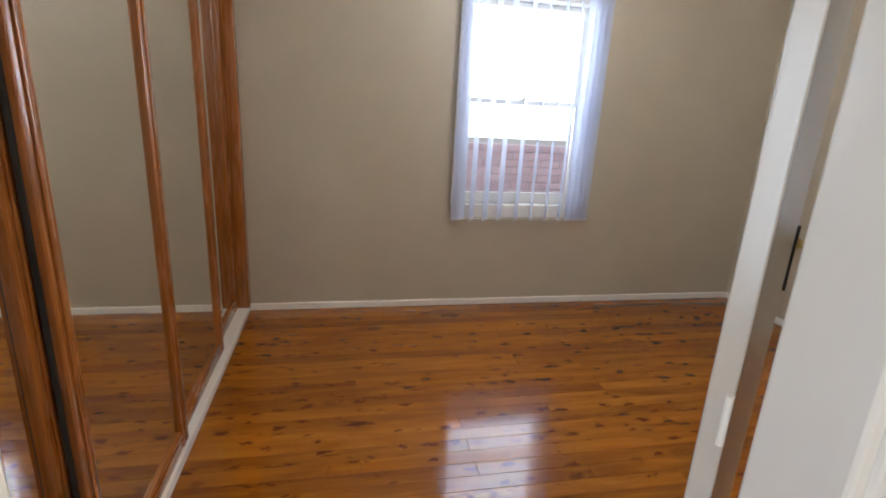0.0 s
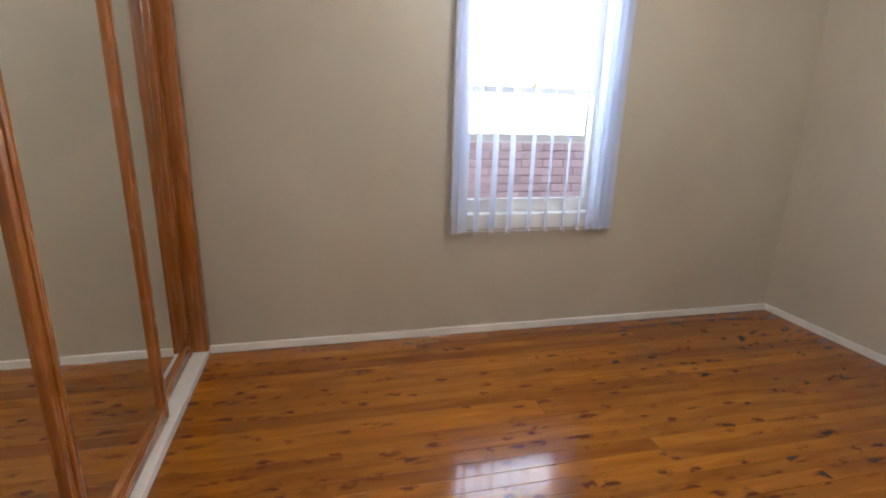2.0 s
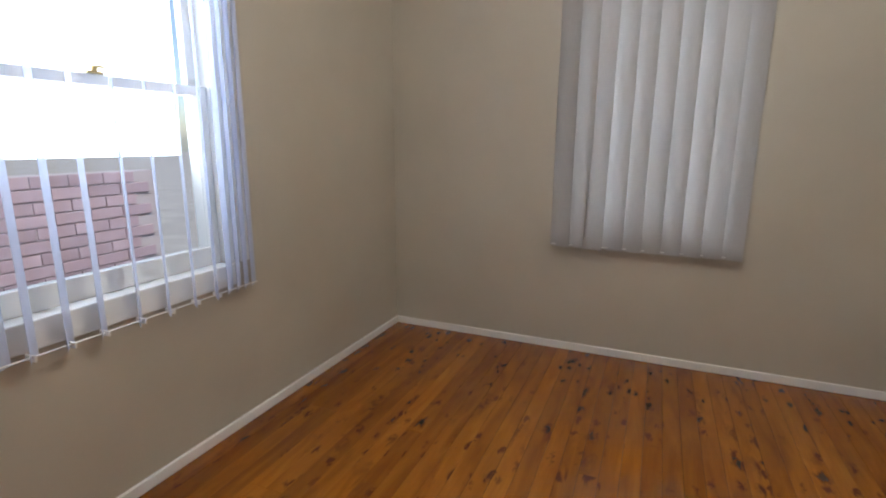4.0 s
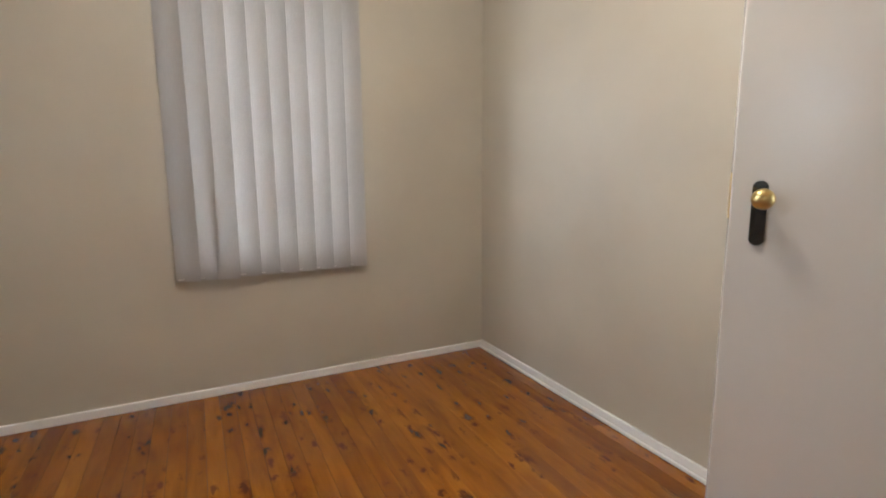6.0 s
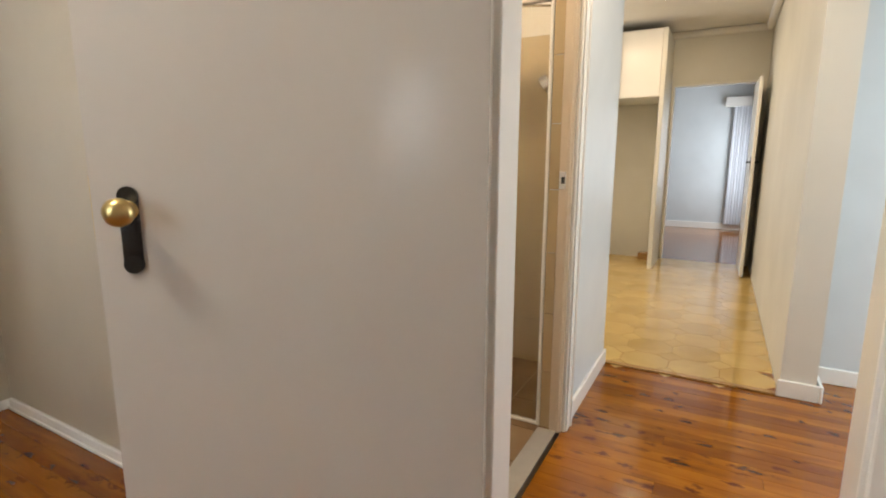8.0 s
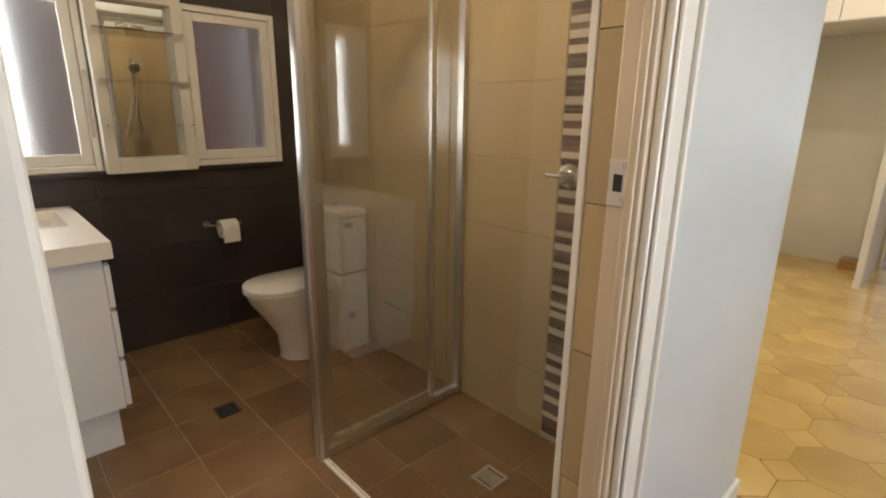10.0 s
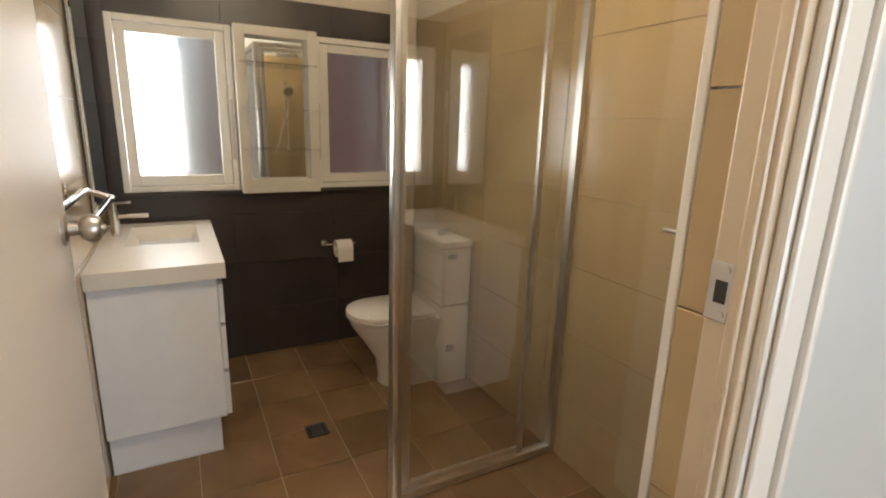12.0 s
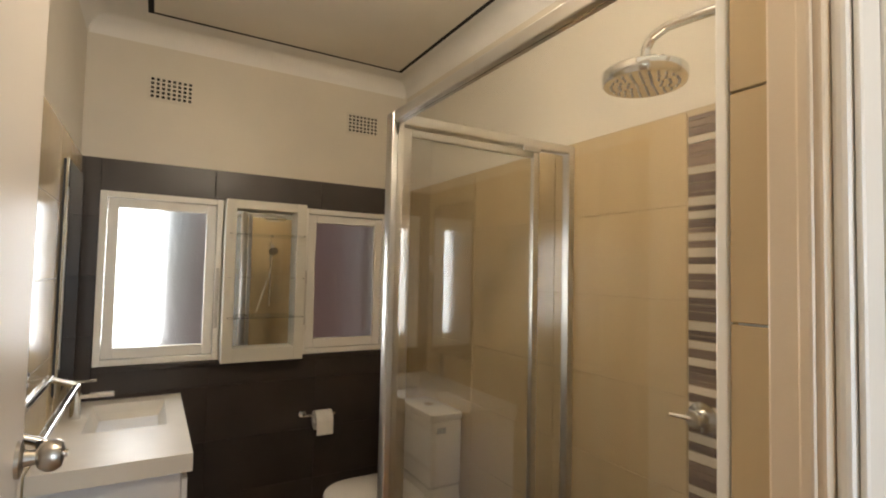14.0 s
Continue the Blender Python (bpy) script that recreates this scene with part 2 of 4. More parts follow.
# ---------- mesh helpers ----------
def box(bm, x0, x1, y0, y1, z0, z1, bevel=0.0):
    m = Matrix.Translation(((x0 + x1) / 2, (y0 + y1) / 2, (z0 + z1) / 2)) @ Matrix.Diagonal((abs(x1 - x0), abs(y1 - y0), abs(z1 - z0), 1))
    made = bmesh.ops.create_cube(bm, size=1, matrix=m)["verts"]
    if bevel:
        edges = list({e for v in made for e in v.link_edges})
        bmesh.ops.bevel(bm, geom=edges, offset=bevel, segments=2, affect="EDGES", profile=0.5)
    return bm


def rod(bm, a, b, r, segs=16, r2=None):
    a, b = Vector(a), Vector(b)
    m = Matrix.Translation((a + b) / 2) @ (b - a).to_track_quat("Z", "Y").to_matrix().to_4x4()
    bmesh.ops.create_cone(bm, cap_ends=True, segments=segs, radius1=r, radius2=r if r2 is None else r2, depth=(b - a).length, matrix=m)
    return bm


def lathe(bm, profile, m, segs=28):
    """Turns a profile of (radius, height) round the z axis of m."""
    rings = []
    for r, h in profile:
        rings.append([bm.verts.new(m @ Vector((r * math.cos(2 * math.pi * i / segs), r * math.sin(2 * math.pi * i / segs), h))) for i in range(segs)])
    for p, q in zip(rings, rings[1:]):
        for i in range(segs):
            bm.faces.new((p[i], p[(i + 1) % segs], q[(i + 1) % segs], q[i]))
    bm.faces.new(list(reversed(rings[0])))
    bm.faces.new(rings[-1])
    return bm


def tube(bm, pts, r, segs=10):
    for a, b in zip(pts, pts[1:]):
        rod(bm, a, b, r, segs)
    for p in pts[1:-1]:
        bmesh.ops.create_uvsphere(bm, u_segments=segs, v_segments=6, radius=r, matrix=Matrix.Translation(p))
    return bm


def mesh_of(name, bm, material, smooth=False):
    bmesh.ops.recalc_face_normals(bm, faces=bm.faces[:])
    me = bpy.data.meshes.new(name)
    bm.to_mesh(me)
    bm.free()
    me.materials.append(material)
    if smooth:
        me.shade_smooth()
        me.set_sharp_from_angle(angle=radians(38))
    return me


def part(name, bm, material, parent=None, label="", smooth=False):
    ob = new(name, mesh_of(name, bm, material, smooth))
    if parent:
        ob.parent = parent
    return tagged(ob, label) if label else ob


def thing(name, x, y, z, label, category, group="", kind=""):
    ob = new(name)
    ob.location = (x, y, z)
    bpy.context.view_layer.update()
    return tagged(ob, label, category, group, kind)


def local(ob, bm):
    """Moves a mesh drawn in world places into the thing's own space."""
    bmesh.ops.transform(bm, matrix=ob.matrix_basis.inverted(), verts=bm.verts[:])
    return bm


def wpart(name, bm, material, parent, label="", smooth=False):
    up = parent.matrix_basis if parent.parent is None else parent.parent.matrix_basis @ parent.matrix_basis
    bmesh.ops.transform(bm, matrix=up.inverted(), verts=bm.verts[:])
    return part(name, bm, material, parent, label, smooth)


def bx(*a, bevel=0.0):
    return box(bmesh.new(), *a, bevel=bevel)


def solid(name, material, *boxes, bevel=0.0, label="", category="", kind="structure"):
    bm = bmesh.new()
    for b in boxes:
        box(bm, *b, bevel=bevel)
    return tagged(part(name, bm, material), label, category, "", kind)


def wall(name, material, axis, c0, c1, a0, a1, z0, z1, holes=(), label=""):
    """A wall square to x or y from c0 to c1 in depth, with openings (a0, a1, z0, z1) through it."""
    us = sorted({a0, a1, *(h[0] for h in holes), *(h[1] for h in holes)})
    zs = sorted({z0, z1, *(h[2] for h in holes), *(h[3] for h in holes)})
    cells = []
    for u, v in zip(us, us[1:]):
        for p, q in zip(zs, zs[1:]):
            mu, mz = (u + v) / 2, (p + q) / 2
            if any(h[0] < mu < h[1] and h[2] < mz < h[3] for h in holes):
                continue
            cells.append((c0, c1, u, v, p, q) if axis == "x" else (u, v, c0, c1, p, q))
    bm = bmesh.new()
    for c in cells:
        box(bm, *c)
    bmesh.ops.remove_doubles(bm, verts=bm.verts[:], dist=0.0005)
    dup = {}
    for f in bm.faces:
        dup.setdefault(tuple(round(v, 3) for v in f.calc_center_median()), []).append(f)
    bmesh.ops.delete(bm, geom=[f for fs in dup.values() if len(fs) > 1 for f in fs], context="FACES")
    return tagged(part(name, bm, material), label, "wall", "", "structure")


_slabs = {}


def slab(name, material, parent, x, y, z, dx, dy, dz, face, cham=0.0015):
    """One tile, board or brick: a chamfered block sharing its mesh with those of its size. face: the axis it shows."""
    key = (name, material.name, round(dx, 4), round(dy, 4), round(dz, 4), face)
    if key not in _slabs:
        bm = bmesh.new()
        box(bm, -dx / 2, dx / 2, -dy / 2, dy / 2, -dz / 2, dz / 2)
        i = "xyz".index(face[-1])
        s = -1 if face[0] == "-" else 1
        top = [f for f in bm.faces if f.normal[i] * s > 0.9]
        bmesh.ops.inset_region(bm, faces=top, thickness=cham, depth=cham * 0.8)
        _slabs[key] = mesh_of(name, bm, material)
    ob = new(name, _slabs[key])
    ob.location = (x, y, z)
    ob.parent = parent
    return ob


# ---------- plan ----------
XR, YW, YB, XW = 4.86, 3.70, 0.56, 0.83          # bedroom side wall, window wall, door wall, wardrobe front
YD = 0.44                                         # hall face of the door wall
XH, XJ, XB = 2.158, 2.27, 4.94                     # hall face, bath face, bath far wall
YL, YR = 0.325, -1.45                             # bath side walls
YT = -1.66                                        # hall end
TOP, BTOP, KTOP = 2.88, 2.82, 2.98

# shell
wall("wall_north", BEIGE, "y", YW, YW + 0.24, 0.0, 5.15, -0.3, TOP, [(2.31, 3.33, 0.71, 2.30)], "beige painted bedroom wall with a sash window")
wall("wall_east", BEIGE, "x", XR, 5.15, YB, YW, -0.3, TOP, [(1.53, 2.47, 0.80, 2.28)], "beige painted bedroom wall behind a blind")
wall("wall_door_side", BEIGE, "y", YD, YB, 1.245, XR, 0.0, TOP, [(1.24, 2.07, 0.0, 2.22)], "beige painted wall with the bedroom doorway")
wall("wall_door_west", BEIGE, "y", 0.30, 0.42, 0.0, 1.245, 0.0, TOP, (), "beige painted wall beside the wardrobe")
wall("wall_bath_side", BATHW, "y", YL + 0.006, YD, XJ, 5.15, 0.0, TOP, (), "bathroom side wall")
wall("wall_wardrobe_back", BEIGE, "x", 0.0, 0.1, 0.42, YW, 0.0, TOP, (), "plain wall behind the wardrobe")
wall("wall_hall_east", HALLW, "x", XH, XJ - 0.008, YT, YD, 0.0, TOP, [(-0.66, 0.20, 0.0, 2.22)], "pale hall wall with the bathroom doorway")
wall("wall_bath_far", BATHW, "x", XB + 0.009, 5.25, YR - 0.02, YL + 0.006, -0.3, TOP, [(-0.33, 0.22, 1.06, 1.92), (-1.33, -0.79, 1.06, 1.92)], "bathroom wall with two frosted windows")
wall("wall_bath_right", BATHW, "y", YT, YR - 0.009, XJ - 0.008, 5.25, 0.0, KTOP, (), "bathroom wall behind the shower")
solid("ceiling_bedroom", CEIL, (0.0, 5.15, YD, YW + 0.24, TOP, TOP + 0.1), label="flat white bedroom ceiling", category="ceiling")
solid("ceiling_hall", CEIL, (-0.6, XH + 0.1, -2.1, YD, TOP, TOP + 0.1), label="flat white hall ceiling", category="ceiling")
solid("ceiling_bath", CEIL, (XJ - 0.1, 5.25, YR - 0.1, YL + 0.1, BTOP, BTOP + 0.05), label="white bathroom ceiling", category="ceiling")
solid("wall_hall_west", HALLW, (-0.6, 0.985, -2.12, -2.0, 0, TOP), label="pale hall end wall", category="wall")
solid("wall_hall_west_side", HALLW, (-0.72, -0.6, -2.12, YD, 0, TOP), label="pale hall side wall", category="wall")
solid("wall_hall_north", HALLW, (-0.72, 0.0, YD, YD + 0.12, 0, TOP), label="pale hall wall", category="wall")
# kitchen and the room past it
wall("wall_kitchen_west", CREAM, "x", 1.0, 1.17, -5.85, YT, 0.0, KTOP, (), "cream kitchen wall ending in a pier at the hall")
wall("wall_kitchen_far", CREAM, "y", -5.97, -5.85, 1.0, 5.4, 0.0, KTOP, [(1.27, 2.22, 0.0, 2.32)], "cream kitchen wall with a wide doorway")
wall("wall_kitchen_east", CREAM, "x", 5.4, 5.52, -5.85, YT, 0.0, KTOP, (), "cream kitchen side wall")
wall("wall_far_room_end", HALLW, "y", -9.95, -9.8, -1.0, 5.4, 0.0, KTOP, (), "pale wall of the far room")
wall("wall_far_room_west", HALLW, "x", -1.1, -1.0, -9.95, -5.85, 0.0, KTOP, (), "pale wall of the far room")
wall("wall_far_room_east", HALLW, "x", 5.4, 5.5, -9.95, -5.97, 0.0, KTOP, (), "pale wall of the far room")
wall("wall_far_room_near", HALLW, "y", -5.97, -5.85, -1.0, 1.0, 0.0, KTOP, (), "pale wall of the far room")
wall("wall_lintel", HALLW, "y", YT - 0.1, YT, 1.17, XH, 2.62, KTOP, (), "pale lintel over the kitchen opening")
solid("ceiling_kitchen", CEIL, (1.0, 5.5, -5.97, YT, KTOP, KTOP + 0.1), label="white kitchen ceiling", category="ceiling")
solid("ceiling_far_room", CEIL, (-1.1, 5.5, -9.95, -5.97, KTOP, KTOP + 0.1), label="white far room ceiling", category="ceiling")
solid("cornice_kitchen", CEIL, (1.17, 5.4, -5.85, -5.77, KTOP - 0.08, KTOP), (1.17, 1.25, -5.77, YT - 0.1, KTOP - 0.08, KTOP), bevel=0.03, label="white coved cornice", category="cornice")

# skirtings
def skirting(name, x0, x1, y0, y1, h, material=GLOSS):
    solid(name, material, (x0, x1, y0, y1, 0.0, h), bevel=0.006, label="white gloss painted skirting board", category="skirting")


skirting("baseboard_north", XW, XR, YW - 0.018, YW, 0.052)
skirting("baseboard_east", XR - 0.018, XR, YB, YW - 0.018, 0.052)
skirting("baseboard_door_side", 2.14, XR - 0.018, YB, YB + 0.018, 0.060)
skirting("baseboard_door_side_bead", 2.14, XR - 0.018, YB + 0.018, YB + 0.029, 0.020)
skirting("baseboard_door_west", XW, 1.165, 0.42, 0.436, 0.078)
skirting("baseboard_hall", XH - 0.018, XH, YT, -0.755, 0.10)
skirting("baseboard_pier", 0.985, 1.185, YT, YT + 0.018, 0.10)
skirting("baseboard_pier_side", 0.967, 0.985, -2.0, YT + 0.018, 0.10)
skirting("baseboard_hall_west", -0.6, 0.967, -2.0, -1.982, 0.10)
skirting("baseboard_far_room", -1.0, 5.4, -9.8, -9.782, 0.13)


def frame_trim(name, boxes, material=GLOSS, bevel=0.006, label="white gloss painted door frame"):
    return solid(name, material, *boxes, bevel=bevel, label=label, category="door frame")


# bedroom doorway: jambs, stops, architraves on both faces
frame_trim("trim_bedroom_door", [(1.245, 1.262, 0.296, 0.424, 0, 2.2), (2.012, 2.07, YD - 0.004, YB + 0.004, 0, 2.2), (1.245, 2.07, YD - 0.004, YB + 0.004, 2.195, 2.22)])
frame_trim("trim_bedroom_architrave", [(1.165, 1.252, 0.42, 0.434, 0, 2.29), (2.03, 2.14, YB, YB + 0.018, 0, 2.29), (1.245, 2.14, YB, YB + 0.0185, 2.208, 2.29)])
frame_trim("trim_bedroom_architrave_hall", [(1.165, 1.252, 0.286, 0.30, 0, 2.29), (2.03, 2.10, YD - 0.018, YD, 0, 2.29), (1.245, 2.10, YD - 0.0185, YD, 2.208, 2.29)])
# bathroom doorway
frame_trim("trim_bath_door", [(XH - 0.003, 2.215, -0.66, -0.635, 0, 2.2), (XH - 0.003, 2.215, 0.158, 0.20, 0, 2.2), (XH - 0.003, 2.215, -0.66, 0.20, 2.195, 2.22), (XH + 0.005, 2.18, -0.635, -0.626, 0, 2.19)], CREAMT, 0.004)
frame_trim("trim_bath_architrave", [(XH - 0.02, XH - 0.003, -0.745, -0.65, 0, 2.29), (XH - 0.034, XH - 0.02, -0.742, -0.722, 0, 2.29), (XH - 0.029, XH - 0.02, -0.715, -0.66, 0, 2.28), (XH - 0.02, XH - 0.003, 0.153, 0.26, 0, 2.29), (XH - 0.0205, XH - 0.003, -0.745, 0.28, 2.21, 2.295)])
solid("threshold_kitchen", EDGE, (1.17, XH, YT - 0.03, YT + 0.015, 0.0, 0.012), bevel=0.004, label="yellow timber threshold strip", category="threshold")
solid("threshold_bath", STEEL, (XH + 0.02, XJ, -0.635, 0.175, -0.01, 0.004), label="metal strip in the bathroom doorway", category="threshold")


# ---------- outside ----------
solid("ground", CONC, (-60, 60, YW + 0.24, 90, -0.65, -0.45), (5.25, 60, -60, YW + 0.24, -0.65, -0.45), label="pale concrete yard outside", category="ground")
fence = thing("brick_fence", 2.0, 5.75, -0.45, "red-brown brick boundary wall outside the window", "fence")
wpart("core", bx(-2.0, 4.46, 5.715, 5.85, -0.45, 1.13), MORTAR, fence)
yard = solid("neighbour_wall", RENDERB, (7.0, 7.2, -2.15, -0.20, -0.45, 4.5), label="brown wall of the neighbouring house", category="house wall", kind="")


# ---------- bedroom ----------
def sliding_door(y0, y1, xf):
    ob = thing("mirror_door", xf, (y0 + y1) / 2, 0.045, "mirrored sliding wardrobe door in red-brown timber frame", "wardrobe door", "wardrobe doors")
    z0, z1, w, d = 0.05, 2.50, 0.075, 0.035
    for a in (y0, y1 - w):
        bm = bx(xf - d, xf, a, a + w, z0, z1, bevel=0.007)
        box(bm, xf - 0.002, xf + 0.006, a + 0.028, a + w - 0.028, z0 + 0.02, z1 - 0.02, bevel=0.003)
        wpart("stile", bm, OAK, ob, smooth=True)
    wpart("bottom_rail", bx(xf - d, xf - 0.002, y0 + w, y1 - w, z0, z0 + 0.085, bevel=0.006), OAKH, ob, smooth=True)
    wpart("top_rail", bx(xf - d, xf - 0.002, y0 + w, y1 - w, z1 - 0.085, z1, bevel=0.006), OAKH, ob, smooth=True)
    wpart("mirror", bx(xf - 0.022, xf - 0.016, y0 + w, y1 - w, z0 + 0.085, z1 - 0.085), MIRROR, ob, "silvered mirror panel")
    return ob


sliding_door(0.60, 1.36, 0.782)
second_door = sliding_door(1.33, 2.15, 0.822)
sliding_door(2.09, 2.98, 0.797)
sliding_door(2.92, 3.615, 0.760)
# Black strip stands in for the shade on this door's leading edge.
wpart("stile_shade", bx(0.793, 0.806, 1.325, 1.3305, 0.055, 2.495), RUBBER, second_door, "black strip for the shaded edge of the door stile")
wardrobe = thing("wardrobe_surround", 0.7, 2.1, 0, "built-in wardrobe surround with white plinth and timber posts", "wardrobe")
wpart("plinth", bx(0.66, XW, 0.44, YW - 0.02, 0.0, 0.045, bevel=0.004), GLOSS, wardrobe, "white painted plinth")
wpart("end_post", bx(0.66, 0.836, 3.62, YW - 0.001, 0.046, 2.60, bevel=0.006), OAK, wardrobe, smooth=True)
wpart("end_post", bx(0.66, 0.835, 0.437, 0.60, 0.046, 2.60, bevel=0.006), OAK, wardrobe, smooth=True)
wpart("top_track", bx(0.66, 0.84, 0.60, 3.615, 2.51, 2.62, bevel=0.006), OAKH, wardrobe)
wpart("bulkhead", bx(0.66, 0.82, 0.42, YW, 2.625, TOP), BEIGE, wardrobe, "beige painted bulkhead above the wardrobe")
# Black sheet puts the shade between and behind the doors into colour.
wpart("shade_panel", bx(0.64, 0.655, 0.42, YW, 0.0, TOP), SHADED, wardrobe)


def sash_window(name, x0, x1, z0, z1, y):
    """A timber double-hung window in the wall square to y."""
    ob = thing(name, (x0 + x1) / 2, y, z0, "white timber double-hung sash window", "window", "", "structure")
    zm = (z0 + z1) / 2 + 0.02
    for a in (x0, x1 - 0.045):
        wpart("window_frame", bx(a, a + 0.045, y, y + 0.2, z0, z1, bevel=0.004), GLOSS, ob)
    wpart("window_frame", bx(x0 + 0.045, x1 - 0.045, y + 0.002, y + 0.2, z1 - 0.045, z1, bevel=0.004), GLOSS, ob)
    wpart("window_sill", bx(x0 + 0.002, x1 - 0.002, y - 0.012, y + 0.23, z0 - 0.088, z0 + 0.012, bevel=0.006), GLOSS, ob)
    for lo, hi, dy in ((z0 + 0.012, zm + 0.02, 0.06), (zm - 0.02, z1 - 0.045, 0.105)):
        a, b = x0 + 0.045, x1 - 0.045
        bot = 0.085 if lo < zm - 0.1 else 0.04
        sash = wpart("sash", bx(a, a + 0.05, y + dy, y + dy + 0.04, lo, hi, bevel=0.004), GLOSS, ob)
        wpart("sash_stile", bx(b - 0.05, b, y + dy, y + dy + 0.04, lo, hi, bevel=0.004), GLOSS, ob)
        wpart("sash_rail", bx(a + 0.05, b - 0.05, y + dy + 0.001, y + dy + 0.039, lo, lo + bot, bevel=0.004), GLOSS, ob)
        wpart("sash_rail", bx(a + 0.05, b - 0.05, y + dy + 0.001, y + dy + 0.039, hi - 0.04, hi, bevel=0.004), GLOSS, ob)
        pane = wpart("pane", bx(a + 0.05, b - 0.05, y + dy + 0.018, y + dy + 0.022, lo + bot, hi - 0.04), CLEAR, ob)
        pane.visible_shadow = False
    bm = bx((x0 + x1) / 2 - 0.03, (x0 + x1) / 2 + 0.03, y + 0.055, y + 0.085, zm + 0.02, zm + 0.03, bevel=0.003)
    rod(bm, ((x0 + x1) / 2, y + 0.065, zm + 0.03), ((x0 + x1) / 2, y + 0.065, zm + 0.045), 0.011)
    box(bm, (x0 + x1) / 2 - 0.004, (x0 + x1) / 2 + 0.035, y + 0.058, y + 0.07, zm + 0.04, zm + 0.05)
    wpart("sash_lock", bm, BRASS, ob, "small dark brass sash lock")
    for s0, s1 in ((x0 - 0.025, x0 + 0.005), (x1 - 0.005, x1 + 0.07)):
        wpart("architrave", bx(s0, s1, y - 0.016, y, z0 + 0.012, z1 + 0.07, bevel=0.004), GLOSS, ob)
    wpart("architrave", bx(x0 + 0.005, x1 - 0.005, y - 0.016, y - 0.0005, z1 - 0.005, z1 + 0.07, bevel=0.004), GLOSS, ob)
    return ob


sash_window("window_1", 2.31, 3.33, 0.80, 2.30, YW)

# side window behind the closed blind
w2 = thing("window_2", XR, 2.0, 0.8, "white timber window behind a closed blind", "window", "", "structure")
for a in (1.53, 2.425, 1.98):
    wpart("window_frame", bx(XR + 0.06, XR + 0.13, a, a + 0.045, 0.80, 2.28, bevel=0.004), GLOSS, w2)
for c in (0.80, 2.235):
    wpart("window_frame", bx(XR + 0.062, XR + 0.128, 1.575, 2.425, c, c + 0.045, bevel=0.004), GLOSS, w2)
for a, b in ((1.575, 1.98), (2.025, 2.425)):
    p = wpart("pane", bx(XR + 0.09, XR + 0.094, a, b, 0.845, 2.235), CLEAR, w2)
    p.visible_shadow = False
wpart("window_sill", bx(XR - 0.03, XR + 0.2, 1.48, 2.52, 0.765, 0.80, bevel=0.005), GLOSS, w2)


def slat_mesh(length, width, material, bow=0.006):
    bm = bmesh.new()
    n = 5
    cols = []
    for i in range(n + 1):
        u = i / n - 0.5
        dy = bow * (1 - 4 * u * u)
        cols.append([bm.verts.new((u * width, dy + s, z)) for s in (0.0, 0.0012) for z in (-length, 0.0)])
    for a, b in zip(cols, cols[1:]):
        bm.faces.new((a[0], b[0], b[1], a[1]))
        bm.faces.new((a[3], b[3], b[2], a[2]))
        bm.faces.new((a[0], a[2], b[2], b[0]))
        bm.faces.new((a[1], b[1], b[3], a[3]))
    for c in (cols[0], cols[-1]):
        bm.faces.new((c[0], c[1], c[3], c[2]))
    return mesh_of("slat", bm, material, True)


# sheer vertical blind, slats turned open
b1 = thing("vertical_blind", 2.83, YW - 0.06, 2.33, "sheer white vertical blind with open slats", "blind")
wpart("headrail", bx(2.26, 3.40, YW - 0.085, YW - 0.035, 2.33, 2.37, bevel=0.004), GLOSS, b1)
sheer = slat_mesh(1.63, 0.089, SHEER)
rnd = random.Random(4)
for xs in [2.315, 2.35, 2.44, 2.545, 2.655, 2.79, 2.91, 3.03, 3.14, 3.215, 3.265, 3.31, 3.355]:
    o = new("slat", sheer)
    o.parent = b1
    edge = xs < 2.36 or xs > 3.2
    o.matrix_basis = pose(xs - 2.83, 0, 0, 0, 0, (35 if edge else 52) + rnd.uniform(-5, 5))
for i, xs in enumerate([2.43, 2.545, 2.655, 2.79, 2.91, 3.03, 3.14]):
    wpart("bottom_weight", bx(xs - 0.004, xs + 0.004, YW - 0.085, YW - 0.035, 0.703, 0.722, bevel=0.002), GLOSS, b1)
chain = bmesh.new()
rod(chain, (2.27, YW - 0.065, 0.715), (3.37, YW - 0.065, 0.715), 0.003, 6)
wpart("link_chain", chain, GLOSS, b1)

# closed blind on the side window
b2 = thing("vertical_blind", XR - 0.06, 2.0, 2.32, "stone-grey vertical blind with closed overlapping slats", "blind")
wpart("headrail", bx(XR - 0.085, XR - 0.035, 1.45, 2.55, 2.325, 2.36, bevel=0.004), GLOSS, b2)
wide = slat_mesh(1.605, 0.131, OPAQ, 0.010)
rnd = random.Random(8)
for i in range(10):
    o = new("slat", wide)
    o.parent = b2
    turn = 90 - 18 + (0 if i in (2, 3) else rnd.uniform(-4, 4))
    yy = 2.478 - i * 0.1065 - 2.0
    o.matrix_basis = pose(0, yy, 0, 0.0 if i != 2 else 1.25, 0, turn)
chain = bmesh.new()
rod(chain, (XR - 0.06, 1.47, 0.728), (XR - 0.06, 2.53, 0.728), 0.004, 6)
wpart("link_chain", chain, GLOSS, b2)


